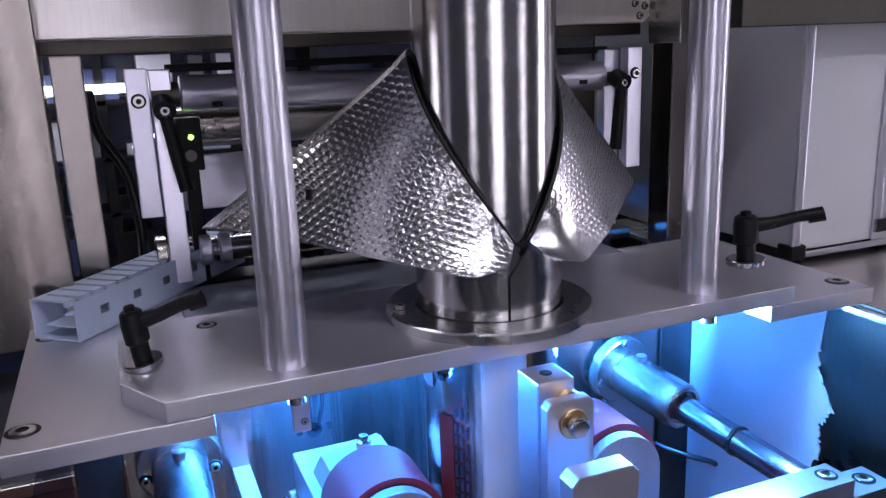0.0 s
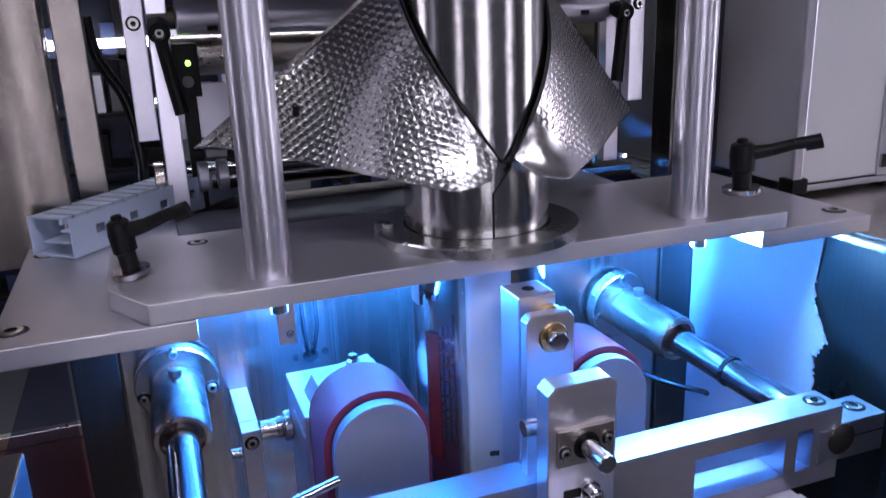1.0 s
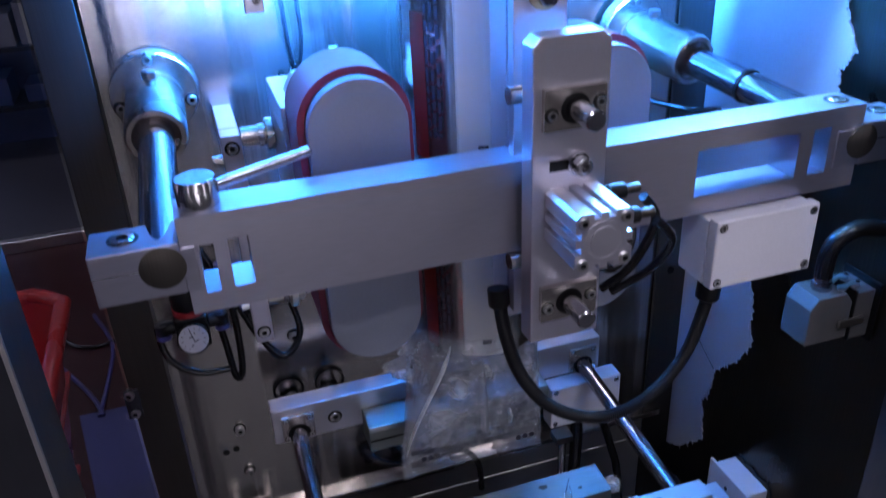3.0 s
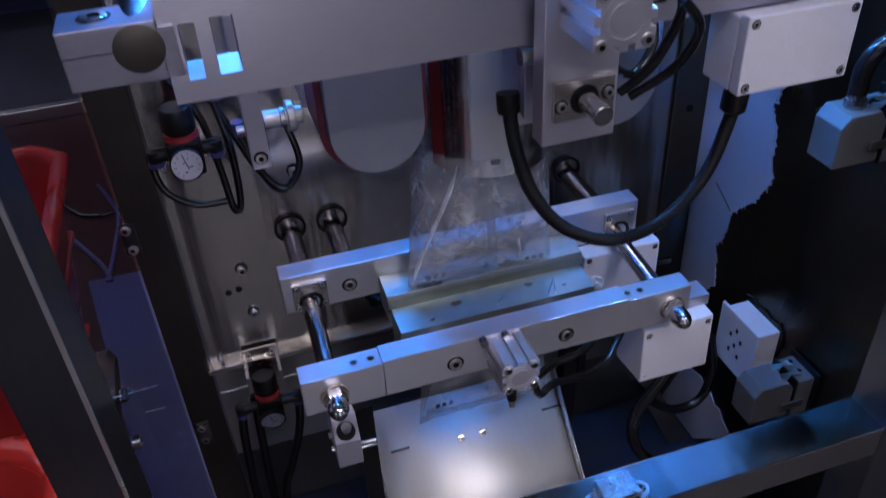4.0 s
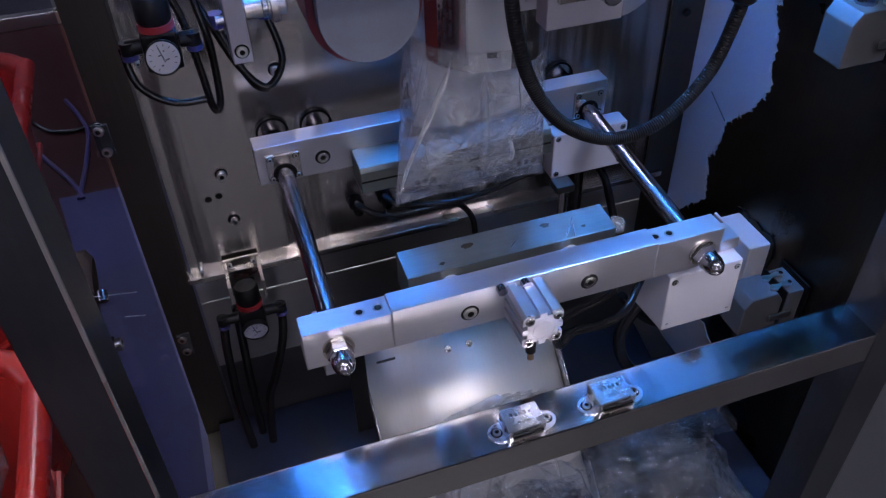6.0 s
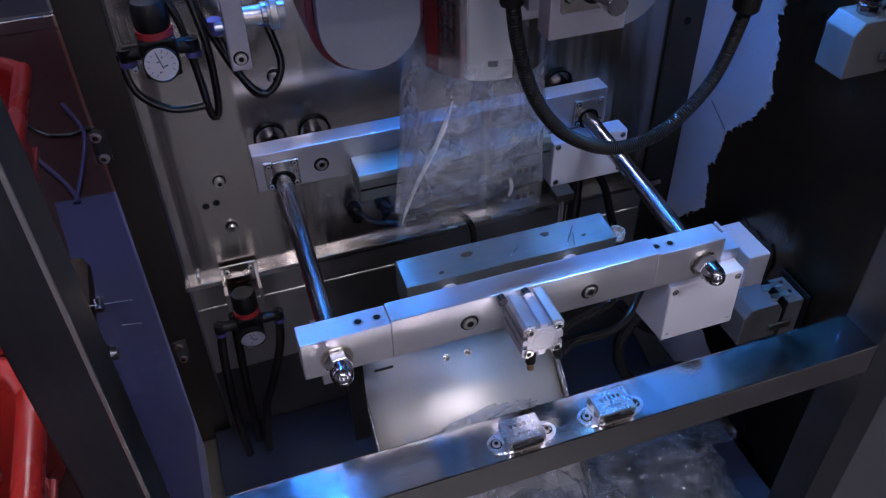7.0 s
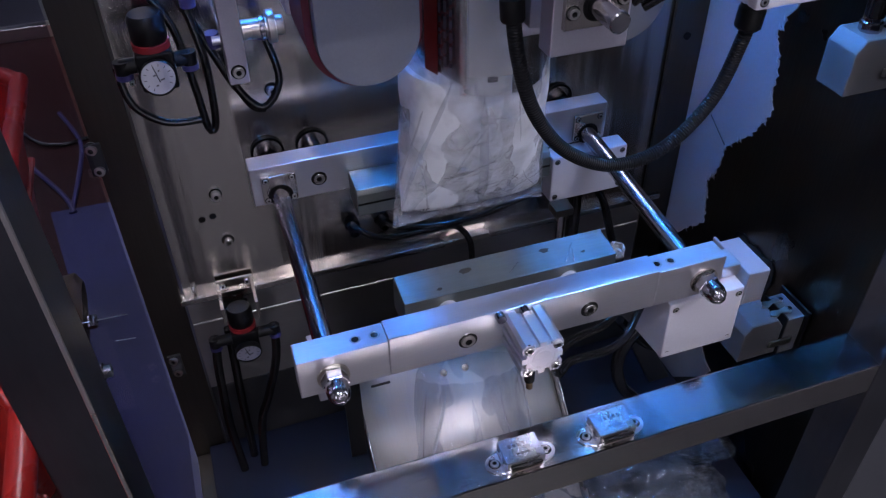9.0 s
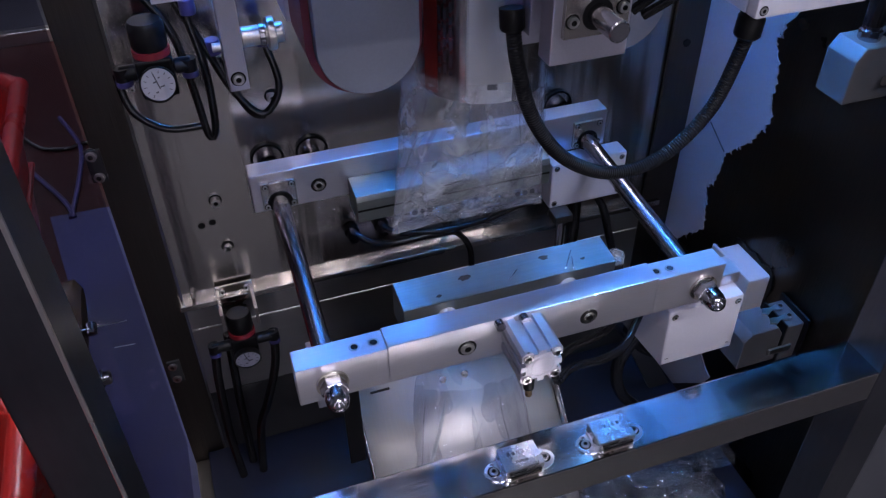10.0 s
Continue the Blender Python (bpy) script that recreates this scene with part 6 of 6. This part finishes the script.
def hanging_bag(name, seed, rumple=1.0, deep=1.0, mat=FILM):
    """Sealed clear bag: round at the top, flat and wide at the seal."""
    off = Vector((seed * 5.3, seed * 2.1, 0))
    ob = empty(name, "clear printed film bag with sealed end", "film bag", "film bags")

    def f(u, v):
        a = 2 * math.pi * u
        w, d, o = bag_profile(v, deep)
        wr = noise.noise(Vector((math.cos(a) * 2.2, math.sin(a) * 2.2, v * 4)) + off) * 0.006 * math.sin(math.pi * min(1, v * 1.02))
        wr += rumple * abs(noise.noise(Vector((math.cos(a) * 6, math.sin(a) * 6, v * 9)) + off)) * 0.006 * v * (1 - v)
        wr -= (rumple - 1) * abs(noise.noise(Vector((math.cos(a) * 3, math.sin(a) * 3, v * 5)) - off)) * 0.022 * (1 - v * 0.6)
        wx = w + wr * 0.35
        wy = max(0.0007, d + wr * (1 - v * 0.6))
        if v > 0.93:
            wy = 0.0007
        x = wx * math.cos(a)
        return Vector((x, o - wy * math.sin(a), -BAG_LEN * v + 0.003 * noise.noise(Vector((x * 40, v * 3, seed))) - 0.004 * v * abs(math.cos(a)) ** 8))
    bm = BM()
    sheet(bm, f, 110, 60, wrap=True)
    part("film", bm, mat, ob)

    def on_front(x, v, lift=0.0009):
        w, d, o = bag_profile(v, deep)
        return Vector((x, o - d * math.sqrt(max(0.0, 1 - (x / (w * 1.03)) ** 2)) - 0.0005 - lift, -BAG_LEN * v))
    rb = random.Random(seed * 7)
    for xa, va, xb, vb, wa, wb in ((-0.040, 0.03, -0.0765, 0.93, 0.004, 0.003), (-0.055, 0.05, -0.0800, 0.90, 0.0012, 0.0016), (-0.012, 0.10, 0.006, 0.92, 0.006, 0.012),
                                   (0.052, 0.05, 0.0770, 0.92, 0.0012, 0.002), (-0.03, 0.78, 0.022, 0.74, 0.0015, 0.002), (0.000, 0.20, -0.030, 0.62, 0.001, 0.004),
                                   (0.030, 0.62, 0.036, 0.82, 0.004, 0.006), (0.020, 0.06, 0.030, 0.45, 0.0012, 0.002), (-0.060, 0.55, -0.045, 0.90, 0.001, 0.002), (0.045, 0.70, 0.068, 0.90, 0.001, 0.0015)):
        ph = rb.uniform(0, 6)

        def fold(u, v, xa=xa, va=va, xb=xb, vb=vb, wa=wa, wb=wb, ph=ph):
            wid = (wa + (wb - wa) * v) * min(1, 6 * v + 0.1, 6 * (1 - v) + 0.1)
            x = xa + (xb - xa) * v + 0.0016 * math.sin(5 * v + ph) + wid * (u - 0.5)
            return on_front(x, va + (vb - va) * v, 0.0006 + wid * 0.35 * math.sin(math.pi * u))
        # The third bag's first fold carries the painted glint
        part("fold", sheet(BM(), fold, 7, 26), GLINT_RIDGE if seed == 3 and wa == 0.004 else FOLD, ob, "whitish fold in the film")
    seam = BM()
    sheet(seam, lambda u, v: Vector((-0.0805 + 0.161 * u, 0.0085 + 0.0011 * math.sin(v * 22) + 0.002 * noise.noise(Vector((u * 9, v, seed))),
                                     -BAG_LEN * (0.935 + 0.06 * v) + 0.0025 * noise.noise(Vector((u * 14, seed, 0.0))) - 0.004 * abs(2 * u - 1) ** 6)), 60, 16)
    part("seal_band", seam, CRINKLE, ob, "crimped seal band")
    ink = BM()
    for row in range(4):
        x = -0.072
        while x < -0.048:
            wl = rb.uniform(0.0012, 0.004)
            p = on_front(x, 0.885 + 0.013 * row, 0.0012)
            box(ink, x, x + wl, p.y - 0.0002, p.y, p.z, p.z + 0.0009, 0)
            x += wl + 0.001
    for cx, vv in ((0.000, 0.80), (0.038, 0.74)):
        for s in (-1, 1):
            p = on_front(cx, vv, 0.0012)
            q = ink.verts
            quad = [q.new((cx + dx, p.y, p.z + dz)) for dx, dz in ((-0.0035, -0.0025 * s), (-0.003, -0.003 * s), (0.0035, 0.0025 * s), (0.003, 0.003 * s))]
            ink.faces.new(quad)
    part("lettering", ink, INK, ob, "small dark print near the seal")["kind"] = "stuff"
    # rough printed band near the seal
    for k in range(3):
        for fx in (-0.058, 0.052):
            part("print", lathe(BM(), (fx + 0.008 * k, 0.0058, -BAG_LEN * 0.90 + 0.004 * (fx < 0)), (0, -1, 0.1), ((0, 0.0030), (0.0004, 0.0028), (0.0004, 0)), 10), INK, ob)
    ob.matrix_basis = pose(TX - 0.006, TY, BAG_TOP)
    return ob


bag_a, bag_b, bag_c = hanging_bag("film_bag", 1), hanging_bag("film_bag", 2, 2.0, 0.35, TAUT), hanging_bag("film_bag", 3, 2.0, 1.0, TAUT)


part("crumpled_neck", crumple("neck", 0.0, 0.0, -0.030, 0.070, 0.010, 0.030, 71, 30), FILM, bag_b, "crushed open neck of the bag")

# film sleeve on the tube, with prints that travel with it
web = empty("film_web", "clear printed film tube drawn over the steel tube", "film")
sl = BM()


def sleeve_film(u, v):
    a = 2 * math.pi * u
    r = 0.0592 + 0.0008 * noise.noise(Vector((math.cos(a) * 2, math.sin(a) * 2, v * 5)))
    return Vector((TX + r * math.cos(a), TY + r * math.sin(a), -0.020 - 0.372 * v))


sheet(sl, sleeve_film, 64, 24, wrap=True)
part("sleeve", sl, FILM_FLAT, web)
part("overlap_seam", sheet(BM(), lambda u, v: Vector((TX + 0.0604 * math.sin(radians(-38 + 7 * u)), TY - 0.0604 * math.cos(radians(-38 + 7 * u)), -0.025 - 0.366 * v)), 5, 2), FOLD, web, "whitish overlap where the film is joined")


def curved_patch(a0, a1, z0, z1, r):
    bm = BM()
    sheet(bm, lambda u, v: Vector((TX + r * math.sin(radians(a0 + (a1 - a0) * u)), TY - r * math.cos(radians(a0 + (a1 - a0) * u)), z0 + (z1 - z0) * v)), 8, 2)
    return bm


prints = empty("film_prints", "printed panels and lettering on the moving film", "film print")
PITCH = 0.190
for rep in range(2):
    zb = -0.388 + PITCH * rep
    part("red_panel", curved_patch(-73, -58, zb, zb + 0.120, 0.0598), RED_INK, prints)
    part("pale_panel", curved_patch(-104, -80, zb + 0.140, zb + 0.172, 0.0598), PALE_INK, prints)
    part("orange_panel", curved_patch(-112, -100, zb, zb + 0.13, 0.0598), RED_INK, prints)
    part("register_mark", curved_patch(-16, -8, zb + 0.010, zb + 0.015, 0.0600), INK, prints)
    for k in range(3):
        part("dot", curved_patch(-78 + 7 * k, -73 + 7 * k, zb + 0.150, zb + 0.155, 0.0600), INK, prints)
    rr = random.Random(3)
    for col in range(3):
        z = zb + 0.020
        while z < zb + 0.130:
            ln_ = rr.uniform(0.003, 0.012)
            part("lettering", curved_patch(-57 + 5 * col, -54.5 + 5 * col, z, z + ln_, 0.0600), INK, prints)
            z += ln_ + rr.uniform(0.002, 0.005)

# white mist that puffs from the tube into the bag


def mist_puff(seed, half):
    """One billow of mist, narrow enough for the tube, as deep as the bag."""
    bm = BM()

    def f(u, v):
        a = 2 * math.pi * u
        _, d, o = bag_profile(v * 0.95)
        k = 0.90 + 0.05 * noise.noise(Vector((math.cos(a) * 2 + seed, math.sin(a) * 2, v * 5)))
        end = math.sqrt(max(0.0, 1 - max(0.0, (v - 0.93) / 0.07) ** 2)) * math.sqrt(max(0.0, 1 - max(0.0, (0.08 - v) / 0.08) ** 2))
        return Vector((half * (0.85 + 0.15 * v) * k * end * math.cos(a), o - min(d, 0.054) * k * end * math.sin(a), -BAG_LEN * v * 0.955))
    sheet(bm, f, 48, 36, wrap=True)
    ob = thing("mist_puff", bm, MIST, "white mist puff filling the clear bag", "mist", "mist puffs")
    ob.location = (TX - 0.006, TY, BAG_TOP)
    return ob


puffs = [(mist_puff(1, 0.055), -0.024), (mist_puff(5, 0.055), 0.001), (mist_puff(9, 0.055), 0.025)]


def motions():
    # jaws: travel towards each other
    shut = [(0.0, 0), (3.40, 0), (3.55, 0.012), (3.75, 0.048), (3.9, 0.058), (4.18, 0.058), (4.3, 0.045), (4.4, 0.028), (4.5, 0.014), (4.65, 0.002), (4.8, 0),
            (7.38, 0), (7.5, 0.010), (7.6, 0.030), (7.7, 0.048), (7.8, 0.056), (7.9, 0.058), (8.2, 0.058), (8.3, 0.046), (8.4, 0.028), (8.5, 0.014), (8.65, 0.002), (8.8, 0), (10.0, 0)]
    walk(front_jaw, [(t, pose(0, -0.020 + 1.05 * s, -0.0005)) for t, s in shut])
    walk(rear_jaw, [(t, pose(0, -0.006 - 1.04 * s, -0.002)) for t, s in shut])
    # film feed
    feed, wait = 0.190, 0.270
    steps = [(0.0, 0), (2.90, 0), (3.0, 0.02), (3.1, 0.06), (3.2, 0.10), (3.4, 0.165), (3.5, feed)]
    bx, by = TX - 0.006, TY

    def hang(z):
        return pose(bx, by, BAG_TOP + z)
    def laid(x, y, z, turn):
        """On the chute: the back film flat on the tray, its upper rim at (x, y, z)."""
        return pose(x, y, z) @ pose(0, 0, 0, -45) @ pose(0, 0, 0, 0, turn, 0) @ pose(0, 0, 0, 14.7) @ pose(0, -0.062, 0)
    on_chute = laid(-0.006, 0.062, -0.790, 3)
    slid = laid(-0.010, 0.006, -0.846, -4)
    out = pose(0.0, -0.03, -0.86) @ pose(0, 0, 0, -45, 0, 0)
    gone = pose(0.04, -0.14, -0.965, -60, 0, 10)
    walk(bag_b, [(t, hang(-s)) for t, s in steps] + [(4.2, hang(-feed)), (4.3, hang(-feed - 0.06)), (4.45, on_chute), (4.6, on_chute), (4.85, slid), (8.3, slid), (8.45, out), (8.7, gone), (10.0, gone)])
    steps2 = [(0.0, 0.0), (6.85, 0.0), (6.95, -0.02), (7.05, -0.06), (7.15, -0.12), (7.25, -0.15), (7.35, -feed)]
    walk(bag_c, [(t, hang(s)) for t, s in steps2] + [(8.2, hang(-feed)), (8.3, hang(-feed - 0.06)), (8.45, on_chute), (10.0, on_chute)])
    # mist: waits in the tube, sinks into the bag and spreads, then clears
    for puff, dx in puffs:
        def at(z, s, dx=dx):
            return pose(bx + dx * s, by, BAG_TOP + z)
        walk(puff, [(0.0, at(0.215, 0)), (3.85, at(0.215, 0)), (4.05, at(0.10, 0)), (4.15, at(0.05, 0.7)), (4.3, at(0.0, 1)), (5.5, at(0.0, 1)), (5.9, at(0.04, 0.9)), (6.1, at(0.11, 0)), (6.4, at(0.215, 0)),
                    (7.9, at(0.215, 0)), (8.05, at(0.12, 0)), (8.15, at(0.06, 0.6)), (8.3, at(0.01, 1)), (8.4, at(0.0, 1)), (9.3, at(0.0, 1)), (9.6, at(0.05, 0.9)), (9.75, at(0.11, 0)), (9.95, at(0.215, 0)), (10.0, at(0.215, 0))])


motions()
